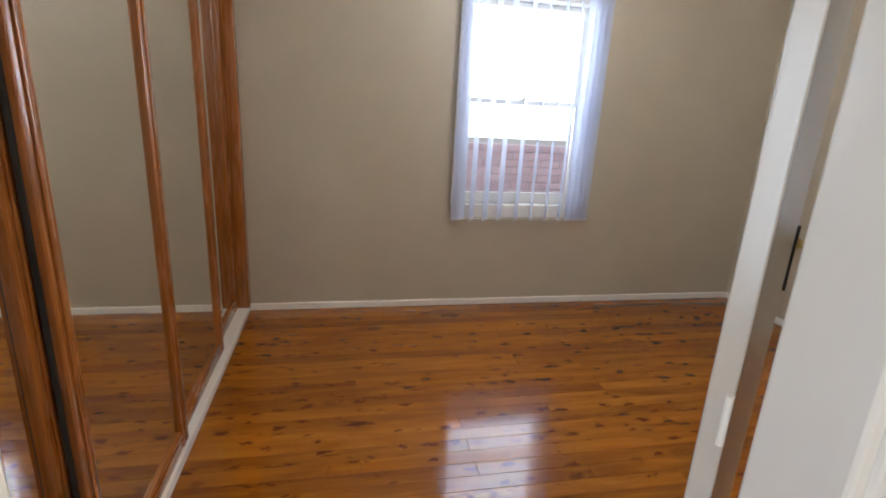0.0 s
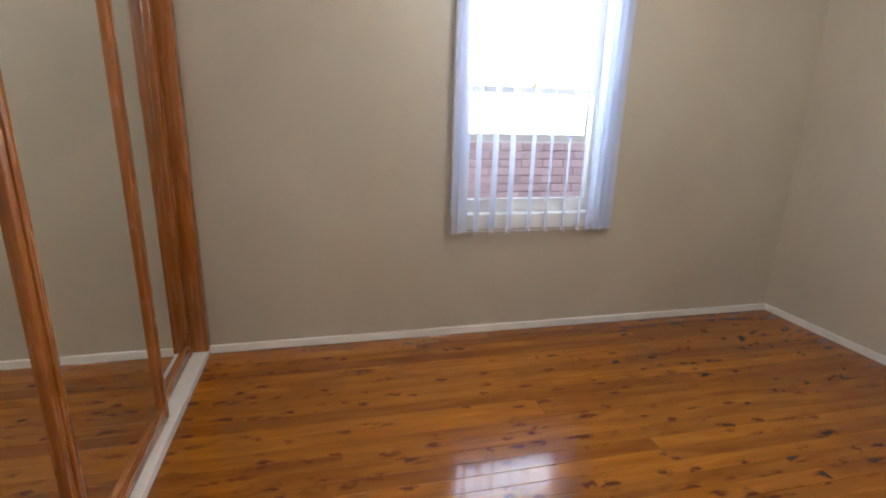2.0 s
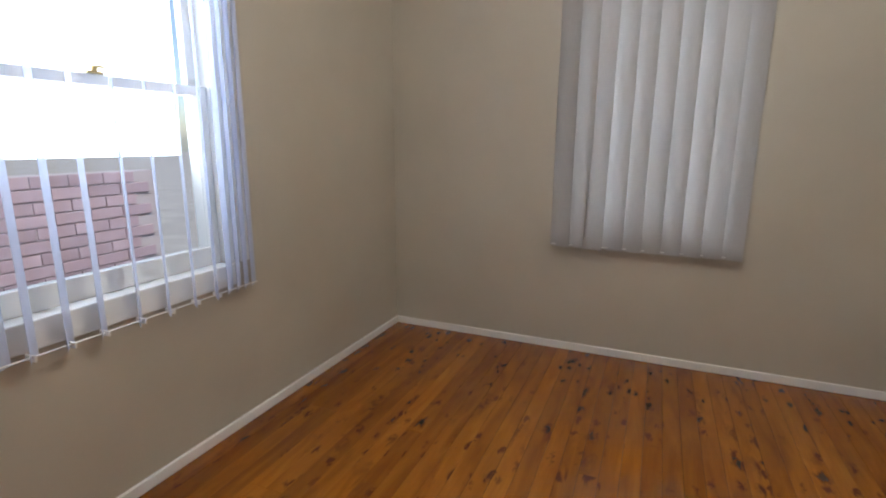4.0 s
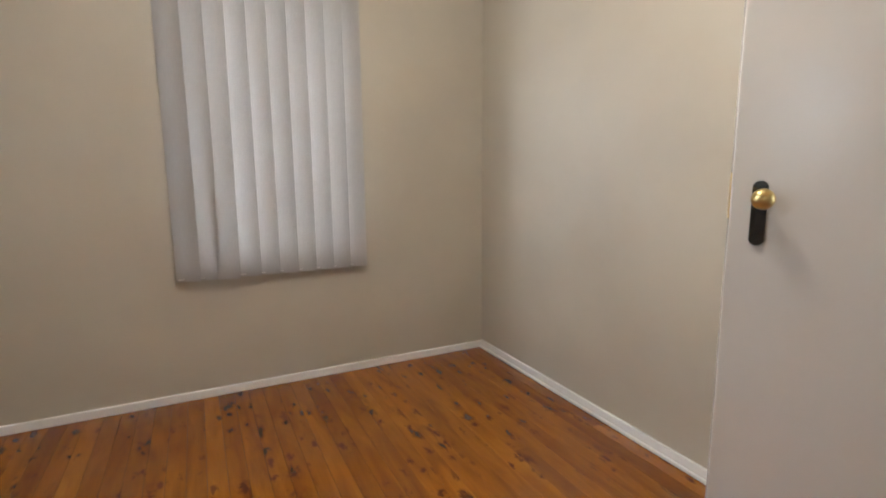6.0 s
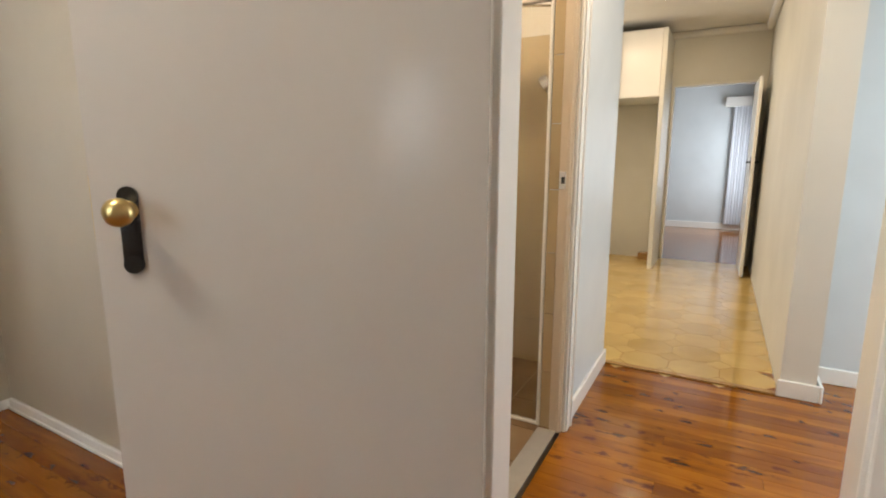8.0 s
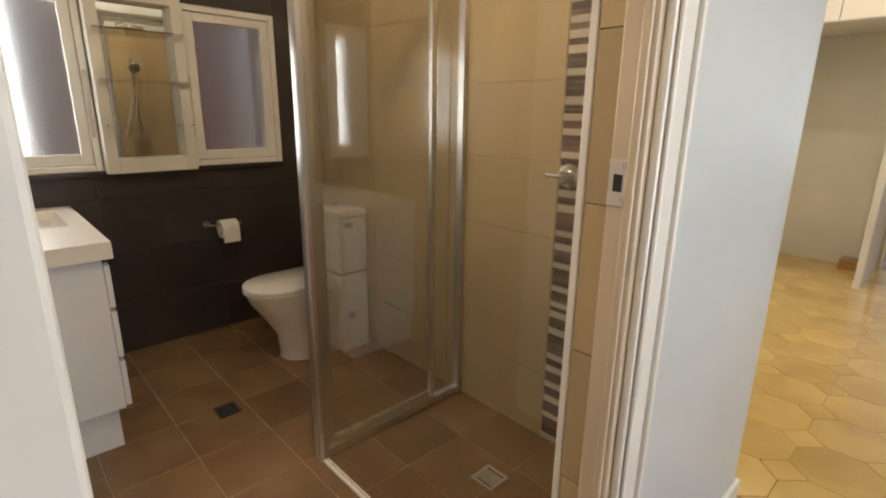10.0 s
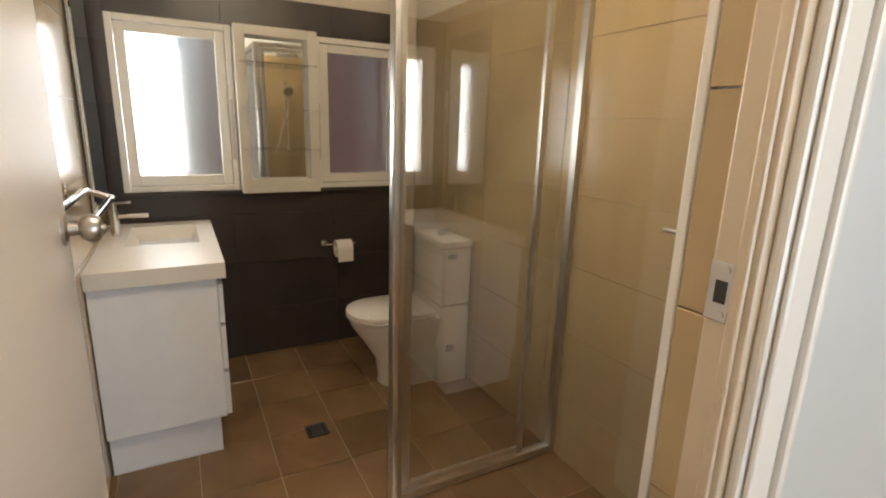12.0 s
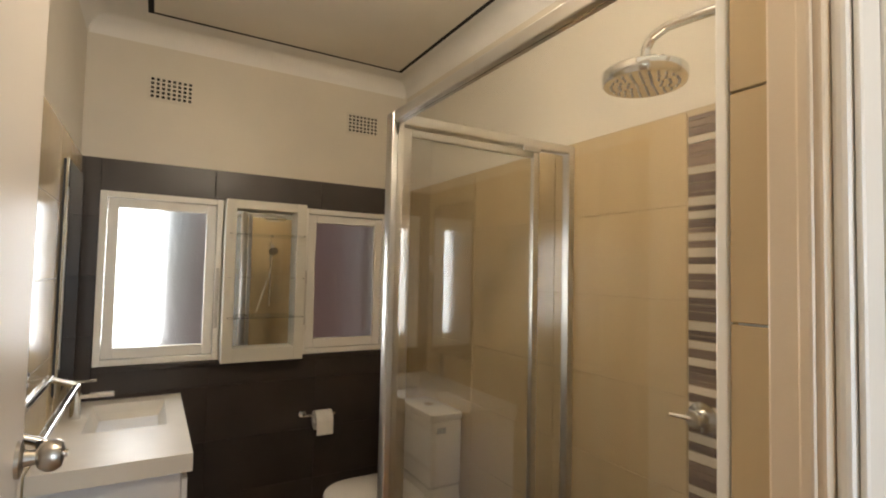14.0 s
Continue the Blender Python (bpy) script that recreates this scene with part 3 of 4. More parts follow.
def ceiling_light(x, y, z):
    ob = thing("ceiling_light", x, y, z, "round white glass ceiling light, assumed out of view", "ceiling light")
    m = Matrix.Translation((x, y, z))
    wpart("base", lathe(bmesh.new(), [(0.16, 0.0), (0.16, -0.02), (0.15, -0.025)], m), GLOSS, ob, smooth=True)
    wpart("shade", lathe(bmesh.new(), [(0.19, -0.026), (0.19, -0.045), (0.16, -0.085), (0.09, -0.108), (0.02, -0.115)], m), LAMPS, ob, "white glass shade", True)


# Fitting made up to carry the added bedroom fill lamp.
ceiling_light(*BEDROOM_FILL[:2], TOP)

# bedroom door, swung wide open
door1 = new("door_1")
door1.matrix_basis = pose(1.98, 0.60, 0, 0, 0, 40.5)
tagged(door1, "off-white flush bedroom door standing wide open", "door", "", "structure")
bpy.context.view_layer.update()
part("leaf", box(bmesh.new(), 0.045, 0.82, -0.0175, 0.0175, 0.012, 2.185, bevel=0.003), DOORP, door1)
for s in (-1, 1):
    bm = bmesh.new()
    box(bm, 0.737, 0.773, s * 0.0175, s * 0.024, 1.13, 1.262, bevel=0.003)
    rod(bm, (0.755, s * 0.0175, 1.262), (0.755, s * 0.0245, 1.262), 0.018, 20)
    rod(bm, (0.755, s * 0.0175, 1.13), (0.755, s * 0.0245, 1.13), 0.018, 20)
    plate = part("handle_plate", bm, BLACKM, door1, "black bakelite handle plate", True)
    m = Matrix.Translation((0.755, s * 0.0245, 1.235)) @ Vector((0, s, 0)).to_track_quat("Z", "Y").to_matrix().to_4x4()
    part("knob", lathe(bmesh.new(), [(0.018, 0), (0.011, 0.006), (0.010, 0.022), (0.020, 0.028), (0.0265, 0.040), (0.0265, 0.048), (0.020, 0.057), (0.008, 0.061)], m), BRASS, plate, "round aged brass knob", True)
part("latch_plate", box(bmesh.new(), 0.8195, 0.8225, -0.011, 0.011, 1.18, 1.30), BRASS, door1)
for hz in (0.25, 1.1, 1.95):
    bm = rod(bmesh.new(), (0.041, -0.012, hz - 0.04), (0.041, -0.012, hz + 0.04), 0.006, 10)
    part("hinge", bm, GLOSS, door1)


# ---------- hall ----------
for lx, ly, lz in DOWNLIGHTS:
    d = thing("downlight", lx, ly, lz, "small round white recessed ceiling downlight", "downlight", "ceiling downlights")
    top = TOP if ly > YT else KTOP
    m = Matrix.Translation((lx, ly, top))
    wpart("ring", lathe(bmesh.new(), [(0.055, 0.0), (0.055, -0.004), (0.042, -0.008), (0.040, 0.0)], m), GLOSS, d)
    wpart("lens", lathe(bmesh.new(), [(0.039, -0.001), (0.039, -0.004), (0.02, -0.005)], m), LAMPG, d)
switch = thing("light_switch", 1.10, 0.42, 1.18, "small white wall light switch by the door", "switch")

# kitchen joinery and open door past it
cup = thing("tall_cupboard", 2.75, -5.4, 0, "cream tall cupboard with an open recess below", "cupboard")
wpart("side_panel", bx(2.25, 2.30, -5.84, -5.0, 0.0, 2.88, bevel=0.003), CREAM, cup)
wpart("side_panel", bx(3.2, 3.25, -5.84, -5.0, 0.0, 2.88, bevel=0.003), CREAM, cup)
wpart("upper_box", bx(2.30, 3.2, -5.84, -5.02, 2.10, 2.88, bevel=0.003), CREAM, cup)
dr = wpart("upper_door", bx(2.305, 2.75, -5.018, -5.0, 2.105, 2.875, bevel=0.003), GLOSS, cup)
wpart("upper_door", bx(2.755, 3.195, -5.018, -5.0, 2.105, 2.875, bevel=0.003), GLOSS, cup)
solid("kitchen_skirting_block", EDGE, (2.301, 2.50, -5.80, -5.62, 0.0, 0.09), bevel=0.004, label="yellow timber block on the recess floor", category="block", kind="")
door3 = new("door_3")
door3.matrix_basis = pose(1.29, -5.84, 0, 0, 0, 91)
tagged(door3, "white door standing open at the end of the kitchen", "door", "", "structure")
part("leaf", box(bmesh.new(), 0.0, 0.84, -0.0175, 0.0175, 0.015, 2.26, bevel=0.003), GLOSS, door3)
for s in (-1, 1):
    bm = bx(0.765, 0.795, s * 0.0175, s * 0.023, 1.20, 1.40, bevel=0.003)
    rod(bm, (0.78, s * 0.02, 1.33), (0.78, s * 0.06, 1.33), 0.009)
    rod(bm, (0.78, s * 0.055, 1.33), (0.68, s * 0.055, 1.33), 0.009)
    part("handle", bm, BLACKM, door3, "dark lever handle")
frame_trim("trim_kitchen_doorway", [(1.262, 1.28, -5.98, -5.835, 0, 2.32), (2.21, 2.235, -5.98, -5.835, 0, 2.32), (1.262, 2.235, -5.98, -5.836, 2.305, 2.335)])
farwin = thing("window_3", 1.15, -9.78, 0.2, "white curtained window in the far room", "window", "", "structure")
wpart("pelmet", bx(0.4, 1.62, -9.78, -9.66, 2.38, 2.56, bevel=0.006), GLOSS, farwin)
bm = bmesh.new()
for i in range(22):
    rod(bm, (0.46 + i * 0.047, -9.72 + 0.012 * (i % 2), 0.12), (0.46 + i * 0.047, -9.72 + 0.012 * (i % 2), 2.38), 0.027, 10)
wpart("curtain", bm, CURTAIN, farwin, "white gathered curtain", True)


# ---------- bathroom ----------
def cove(bm, wall_at, inward, axis, a0, a1, top, r=0.085):
    """A concave cornice run along a wall; axis is what the wall is square to."""
    prof = [(0.0, 0.0)] + [(r * (1 - math.cos(i * math.pi / 16)), r * (1 - math.sin(i * math.pi / 16))) for i in range(9)]
    ends = []
    for a in (a0, a1):
        ends.append([bm.verts.new((wall_at + inward * d, a, top - h) if axis == "x" else (a, wall_at + inward * d, top - h)) for d, h in prof])
    for i in range(len(prof)):
        j = (i + 1) % len(prof)
        bm.faces.new((ends[0][i], ends[0][j], ends[1][j], ends[1][i]))
    bm.faces.new(ends[0])
    bm.faces.new(list(reversed(ends[1])))


bm = bmesh.new()
cove(bm, XB + 0.009, -1, "x", YR, YL, BTOP)
cove(bm, YL + 0.006, -1, "y", XJ, XB + 0.009, BTOP)
cove(bm, YR - 0.009, 1, "y", XJ, XB + 0.009, BTOP)
tagged(part("cornice_bath", bm, CEIL, smooth=True), "white coved bathroom cornice", "cornice", "", "structure")
hatch = thing("ceiling_panel", 3.6, -0.6, BTOP, "cream ceiling access panel with the shade of its gap drawn dark", "hatch")
# The groove's shade is drawn as a flat black strip below the ceiling.
wpart("gap", bx(2.61, 4.738, -1.318, 0.068, BTOP - 0.006, BTOP + 0.001), SHADED, hatch)
wpart("panel", bx(2.64, 4.712, -1.292, 0.042, BTOP - 0.0085, BTOP - 0.0065), BATHW, hatch)


def vent(y0, y1, z0, z1, nx, nz):
    ob = thing("wall_vent", XB, (y0 + y1) / 2, z0, "cream wall vent with rows of square holes", "vent", "wall vents")
    x = XB + 0.009
    wpart("plate", bx(x - 0.004, x, y0 - 0.012, y1 + 0.012, z0 - 0.012, z1 + 0.012, bevel=0.001), BATHW, ob)
    dy, dz = (y1 - y0) / nx, (z1 - z0) / nz
    # Black squares laid on the plate stand in for the shade in the holes.
    hole = mesh_of("hole", bx(-0.001, 0.001, -dy * 0.29, dy * 0.29, -dz * 0.29, dz * 0.29), SHADED)
    for i in range(nx):
        for j in range(nz):
            h = new("hole", hole)
            h.parent = ob
            h.location = (x - 0.0042 - XB, y0 + dy * (i + 0.5) - (y0 + y1) / 2, dz * (j + 0.5))


vent(-0.155, 0.05, 2.45, 2.565, 8, 5)
vent(-1.25, -1.05, 2.445, 2.56, 8, 5)


def casement(name, y0, y1, z0, z1):
    ob = thing(name, XB, (y0 + y1) / 2, z0, "cream-white timber window with frosted glass", "window", "bathroom windows", "structure")
    for a, b in ((y0, y0 + 0.032), (y1 - 0.032, y1)):
        wpart("window_frame", bx(XB - 0.012, XB + 0.09, a, b, z0, z1, bevel=0.004), GLOSS, ob)
    for a, b in ((z0, z0 + 0.032), (z1 - 0.032, z1)):
        wpart("window_frame", bx(XB - 0.011, XB + 0.09, y0 + 0.032, y1 - 0.032, a, b, bevel=0.004), GLOSS, ob)
    s = 0.048
    ya, yb, za, zb = y0 + 0.034, y1 - 0.034, z0 + 0.034, z1 - 0.034
    for a, b in ((ya, ya + s), (yb - s, yb)):
        wpart("sash_stile", bx(XB + 0.004, XB + 0.044, a, b, za, zb, bevel=0.004), GLOSS, ob)
    wpart("sash_rail", bx(XB + 0.005, XB + 0.043, ya + s, yb - s, za, za + 0.055, bevel=0.004), GLOSS, ob)
    wpart("sash_rail", bx(XB + 0.005, XB + 0.043, ya + s, yb - s, zb - s, zb, bevel=0.004), GLOSS, ob)
    p = wpart("pane", bx(XB + 0.022, XB + 0.027, ya + s, yb - s, za + 0.055, zb - s), FROST, ob, "frosted glass pane")
    p.visible_shadow = False
    return ob


win3 = casement("window_4", -0.335, 0.24, 1.045, 1.935)
win4 = casement("window_5", -1.335, -0.785, 1.045, 1.925)
for par, yy in ((win3, -0.315), (win4, -0.80)):
    bm = bx(XB - 0.022, XB - 0.012, yy - 0.008, yy + 0.008, 1.22, 1.55, bevel=0.002)
    box(bm, XB - 0.04, XB - 0.02, yy - 0.006, yy + 0.006, 1.46, 1.54, bevel=0.002)
    wpart("window_stay", bm, STEEL, par, "dark metal window stay")
wpart("window_sill", bx(XB - 0.028, XB + 0.0, -1.335, 0.24, 1.02, 1.044, bevel=0.003), DARKT, win4)

# mirrored cabinet between the windows
cab = thing("mirror_cabinet", XB - 0.06, -0.56, 1.03, "cream open-front mirrored cabinet with glass shelves", "cabinet")
y0, y1, z0, z1 = -0.78, -0.34, 1.035, 1.935
for a, b in ((y0, y0 + 0.055), (y1 - 0.055, y1)):
    wpart("stile", bx(XB - 0.10, XB - 0.016, a, b, z0, z1, bevel=0.003), CREAM, cab)
wpart("rail", bx(XB - 0.099, XB - 0.016, y0 + 0.055, y1 - 0.055, z0, z0 + 0.075, bevel=0.003), CREAM, cab)
wpart("rail", bx(XB - 0.099, XB - 0.016, y0 + 0.055, y1 - 0.055, z1 - 0.05, z1, bevel=0.003), CREAM, cab)
wpart("mirror", bx(XB - 0.03, XB - 0.024, y0 + 0.056, y1 - 0.056, z0 + 0.076, z1 - 0.051), MIRROR, cab)
for zz in (1.28, 1.50, 1.74):
    wpart("shelf", bx(XB - 0.16, XB - 0.032, y0 + 0.02, y1 - 0.02, zz, zz + 0.006), CLEAR, cab, "clear glass shelf")

# wall mirror and switch over the vanity
mir = thing("wall_mirror", 4.52, YL, 1.02, "frameless rectangular wall mirror above the vanity", "mirror")
wpart("glass", bx(4.38, 4.85, YL - 0.022, YL - 0.012, 1.03, 1.985, bevel=0.001), MIRROR, mir)
wpart("backing", bx(4.383, 4.847, YL - 0.0115, YL, 1.033, 1.982), RUBBER, mir)
sw = thing("power_outlet", 4.89, YL, 1.6, "small white power outlet on the tiled wall", "outlet")
wpart("plate", bx(4.862, 4.925, YL - 0.012, YL, 1.56, 1.665, bevel=0.003), GLOSS, sw)
wpart("rocker", bx(4.882, 4.905, YL - 0.016, YL - 0.0122, 1.60, 1.63, bevel=0.001), PORC, sw)

# vanity
van = thing("vanity_cabinet", 4.44, 0.1, 0, "white vanity cabinet with three drawers on a kick base", "vanity")
wpart("kick", bx(4.0, 4.92, -0.10, 0.315, 0.0, 0.18), CABW, van)
wpart("body", bx(3.97, 4.925, -0.125, 0.318, 0.18, 0.812, bevel=0.002), CABW, van)
for a, b in ((0.19, 0.385), (0.405, 0.595), (0.615, 0.785)):
    drw = wpart("drawer_front", bx(3.968, 4.925, -0.146, -0.1265, a, b, bevel=0.002), CABW, van)
    wpart("pull_edge", bx(3.972, 4.92, -0.143, -0.130, b + 0.001, b + 0.010), STEEL, drw)
basin = thing("vanity_basin", 4.44, 0.1, 0.812, "white moulded vanity top with a rectangular basin", "basin")
bm = bmesh.new()
x0, x1, y0, y1 = 3.945, 4.93, -0.16, 0.320
u0, u1, v0, v1 = 4.36, 4.82, -0.085, 0.215
for b in ((x0, u0, y0, y1), (u1, x1, y0, y1), (u0, u1, y0, v0), (u0, u1, v1, y1)):
    box(bm, *b, 0.815, 0.88)
bmesh.ops.remove_doubles(bm, verts=bm.verts[:], dist=0.0004)
dup = {}
for f in bm.faces:
    dup.setdefault(tuple(round(v, 3) for v in f.calc_center_median()), []).append(f)
bmesh.ops.delete(bm, geom=[f for fs in dup.values() if len(fs) > 1 for f in fs], context="FACES")
wpart("top", bm, BENCH, basin)
bm = bmesh.new()
prof = [(0.0, 0.88), (0.012, 0.84), (0.05, 0.775), (0.09, 0.768)]
rings = [[bm.verts.new(c) for c in ((u0 + i, v0 + i, z), (u1 - i, v0 + i, z), (u1 - i, v1 - i, z), (u0 + i, v1 - i, z))] for i, z in prof]
for p, q in zip(rings, rings[1:]):
    for i in range(4):
        bm.faces.new((p[i], p[(i + 1) % 4], q[(i + 1) % 4], q[i]))
bm.faces.new(rings[-1])
bw = wpart("bowl", bm, BENCH, basin)
tap = thing("basin_mixer", 4.62, 0.265, 0.88, "chrome lever basin mixer tap on the vanity", "tap")
bm = rod(bmesh.new(), (4.62, 0.265, 0.88), (4.62, 0.265, 1.02), 0.021)
wpart("body", bm, CHROME, tap, smooth=True)
bm = bmesh.new()
box(bm, 4.607, 4.633, 0.12, 0.262, 0.965, 0.985, bevel=0.004)
wpart("spout", bm, CHROME, tap)
wpart("lever", bx(4.612, 4.628, 0.19, 0.28, 1.035, 1.045, bevel=0.002), CHROME, tap)
wpart("cap", rod(bmesh.new(), (4.62, 0.265, 1.021), (4.62, 0.265, 1.036), 0.021), CHROME, tap, smooth=True)

# towel rail on the side wall
rail = thing("towel_rail", 3.65, YL, 1.17, "chrome double towel rail on the tiled wall", "towel rail")
for yy, zz in ((YL - 0.06, 1.19), (YL - 0.13, 1.16)):
    wpart("bar", bx(3.30, 3.92, yy - 0.009, yy + 0.009, zz - 0.009, zz + 0.009, bevel=0.003), CHROME, rail)
for xx in (3.31, 3.91):
    bm = rod(bmesh.new(), (xx, YL - 0.14, 1.158), (xx, YL - 0.05, 1.193), 0.010)
    rod(bm, (xx, YL - 0.06, 1.19), (xx, YL - 0.006, 1.19), 0.011)
    rod(bm, (xx, YL - 0.006, 1.19), (xx, YL, 1.19), 0.026)
    wpart("bracket", bm, CHROME, rail, smooth=True)

# bathroom door, opened against the side wall
door2 = new("door_2")
door2.matrix_basis = pose(2.238, 0.172, 0, 0, 0, 2.0)
tagged(door2, "glossy off-white flush bathroom door standing open", "door", "", "structure")
part("leaf", box(bmesh.new(), 0.0, 0.82, -0.0175, 0.0175, 0.012, 2.185, bevel=0.003), BATHDOOR, door2)
for s in (-1, 1):
    m = Matrix.Translation((0.757, s * 0.0175, 1.225)) @ Vector((0, s, 0)).to_track_quat("Z", "Y").to_matrix().to_4x4()
    kb = part("knob", lathe(bmesh.new(), [(0.031, 0), (0.031, 0.006), (0.014, 0.010), (0.012, 0.026), (0.020, 0.030), (0.027, 0.042), (0.027, 0.052), (0.021, 0.062), (0.008, 0.066)], m), NICKEL, door2, "brushed nickel round knob", True)
    part("turn_button", rod(bmesh.new(), (0.757, s * 0.083, 1.225), (0.757, s * 0.088, 1.225), 0.006), CHROME, kb)
strike = thing("strike_plate", 2.19, -0.635, 1.245, "worn metal strike plate on the door jamb", "strike plate")
wpart("plate", bx(2.182, 2.2145, -0.6365, -0.633, 1.205, 1.285, bevel=0.001), CHROME, strike)
wpart("hole", bx(2.188, 2.204, -0.6335, -0.6322, 1.230, 1.260), RUBBER, strike, "dark latch hole")
wpart("latch_lip", bx(2.174, 2.182, -0.637, -0.628, 1.222, 1.268, bevel=0.002), ALU, strike)
for zz in (1.215, 1.275):
    wpart("screw", rod(bmesh.new(), (2.192, -0.634, zz), (2.192, -0.6318, zz), 0.005, 10), CHROME, strike)

# toilet
CX = 4.31
wc = thing("toilet", CX, -1.2, 0, "white back-to-wall toilet with closed seat and cistern", "toilet")


def d_ring(bm, z, w, front, back, n=28):
    """A plan outline with a round front and a square back."""
    pts = []
    mid = front - w
    for i in range(n + 1):
        a = math.pi * i / n
        pts.append((CX + w * math.cos(a), mid + w * math.sin(a) * 1.0))
    pts += [(CX - w, back), (CX + w, back)]
    return [bm.verts.new((x, y, z)) for x, y in pts]


def d_loft(rows):
    bm = bmesh.new()
    rs = [d_ring(bm, *r) for r in rows]
    for p, q in zip(rs, rs[1:]):
        for i in range(len(p)):
            bm.faces.new((p[i], p[(i + 1) % len(p)], q[(i + 1) % len(p)], q[i]))
    bm.faces.new(rs[0])
    bm.faces.new(rs[-1])
    return bm


wpart("pan", d_loft([(0.0, 0.115, -0.965, -1.445), (0.03, 0.112, -0.968, -1.445), (0.15, 0.118, -0.95, -1.445), (0.28, 0.15, -0.87, -1.445), (0.36, 0.172, -0.815, -1.445), (0.405, 0.178, -0.80, -1.445), (0.412, 0.172, -0.808, -1.445)]), PORC, wc, smooth=True)
st = wpart("seat", d_loft([(0.413, 0.180, -0.795, -1.235), (0.418, 0.186, -0.787, -1.235), (0.428, 0.186, -0.787, -1.235), (0.431, 0.180, -0.795, -1.235)]), PORC, wc, smooth=True)
wpart("lid", d_loft([(0.433, 0.182, -0.792, -1.235), (0.438, 0.187, -0.786, -1.235), (0.450, 0.185, -0.789, -1.235), (0.458, 0.165, -0.815, -1.235)]), PORC, wc, smooth=True)
wpart("base_box", bx(CX - 0.178, CX + 0.178, -1.446, -1.262, 0.0, 0.47, bevel=0.012), PORC, wc, smooth=True)
cis = wpart("cistern", bx(CX - 0.182, CX + 0.182, -1.447, -1.265, 0.475, 0.80, bevel=0.014), PORC, wc, smooth=True)
wpart("cistern_lid", bx(CX - 0.188, CX + 0.188, -1.448, -1.258, 0.801, 0.838, bevel=0.010), PORC, wc, smooth=True)
bm = rod(bmesh.new(), (CX, -1.35, 0.838), (CX, -1.35, 0.846), 0.026)
wpart("flush_button", bm, CHROME, wc, "chrome flush button", True)
for zz, hh in ((0.74, 0.03), (0.20, 0.04)):
    wpart("sticker", bx(CX - 0.186, CX - 0.1822, -1.35, -1.30, zz, zz + hh), LABELB, wc, "small printed sticker")

wc.location = (CX - 0.02, -1.178, 0)
roll = thing("toilet_roll_holder", XB, -0.91, 0.665, "chrome toilet roll holder on the dark tiles", "roll holder")
bm = rod(bmesh.new(), (XB, -0.815, 0.69), (XB - 0.07, -0.815, 0.69), 0.008)
rod(bm, (XB - 0.07, -0.805, 0.69), (XB - 0.07, -1.0, 0.69), 0.007)
rod(bm, (XB, -0.815, 0.69), (XB - 0.008, -0.815, 0.69), 0.022)
wpart("arm", bm, CHROME, roll, smooth=True)
rp = thing("toilet_roll", XB - 0.07, -0.92, 0.67, "white toilet paper roll on its holder", "toilet roll")
m = Matrix.Translation((XB - 0.07, -0.97, 0.662)) @ Vector((0, 1, 0)).to_track_quat("Z", "Y").to_matrix().to_4x4()
bm = lathe(bmesh.new(), [(0.021, 0.001), (0.055, 0.0), (0.056, 0.05), (0.055, 0.1), (0.021, 0.099), (0.020, 0.05), (0.021, 0.002)], m)
box(bm, XB - 0.1265, XB - 0.1255, -0.969, -0.871, 0.585, 0.665)
wpart("paper", bm, PAPER, rp, smooth=True)


def grate(name, x, y, s, n, label, metal=None):
    metal = metal or STEEL
    ob = thing(name, x, y, 0.0, label, "floor drain", "floor drains")
    bm = bmesh.new()
    for b in ((-s, s, -s, -s + 0.012), (-s, s, s - 0.012, s), (-s, -s + 0.012, -s + 0.012, s - 0.012), (s - 0.012, s, -s + 0.012, s - 0.012)):
        box(bm, *b, 0.0, 0.007)
    part("rim", bm, metal, ob)
    # No depth below the bars: a black sheet carries the shade.
    part("well", box(bmesh.new(), -s + 0.01, s - 0.01, -s + 0.01, s - 0.01, 0.0, 0.002), SHADED, ob)
    for i in range(n):
        yy = -s + 0.02 + (2 * s - 0.04) * (i + 0.5) / n
        part("bar", box(bmesh.new(), -s + 0.012, s - 0.012, yy - 0.004, yy + 0.004, 0.002, 0.006), metal, ob)
    return ob


grate("floor_drain", 3.965, -0.51, 0.05, 5, "small dark metal floor drain in the tiles", RUBBER)
dr2 = grate("floor_drain", 2.83, -1.085, 0.052, 6, "square steel shower drain in the tiles")

# shower enclosure
XS, YS, ZT = 3.37, -0.67, 2.07
sh = thing("shower_screen", XS, YS, 0, "clear glass shower enclosure in bright aluminium frame", "shower screen")
wpart("corner_post", bx(XS - 0.028, XS + 0.022, YS - 0.025, YS + 0.022, 0.0, ZT, bevel=0.005), ALU, sh, smooth=True)
wpart("wall_channel", bx(XS - 0.022, XS + 0.018, YR, YR + 0.028, 0.0, ZT, bevel=0.003), ALU, sh)
wpart("top_rail", bx(XS - 0.022, XS + 0.016, YR + 0.028, YS - 0.025, ZT - 0.035, ZT, bevel=0.004), ALU, sh)
wpart("bottom_rail", bx(XS - 0.022, XS + 0.016, YR + 0.028, YS - 0.025, 0.006, 0.042, bevel=0.004), ALU, sh)
wpart("top_rail", bx(XJ + 0.018, XS - 0.028, YS - 0.018, YS + 0.018, ZT - 0.035, ZT, bevel=0.004), ALU, sh)
wpart("sill", bx(XJ + 0.001, XS - 0.028, YS - 0.014, YS + 0.014, 0.0, 0.012, bevel=0.003), GLOSS, sh, "white floor sill strip")
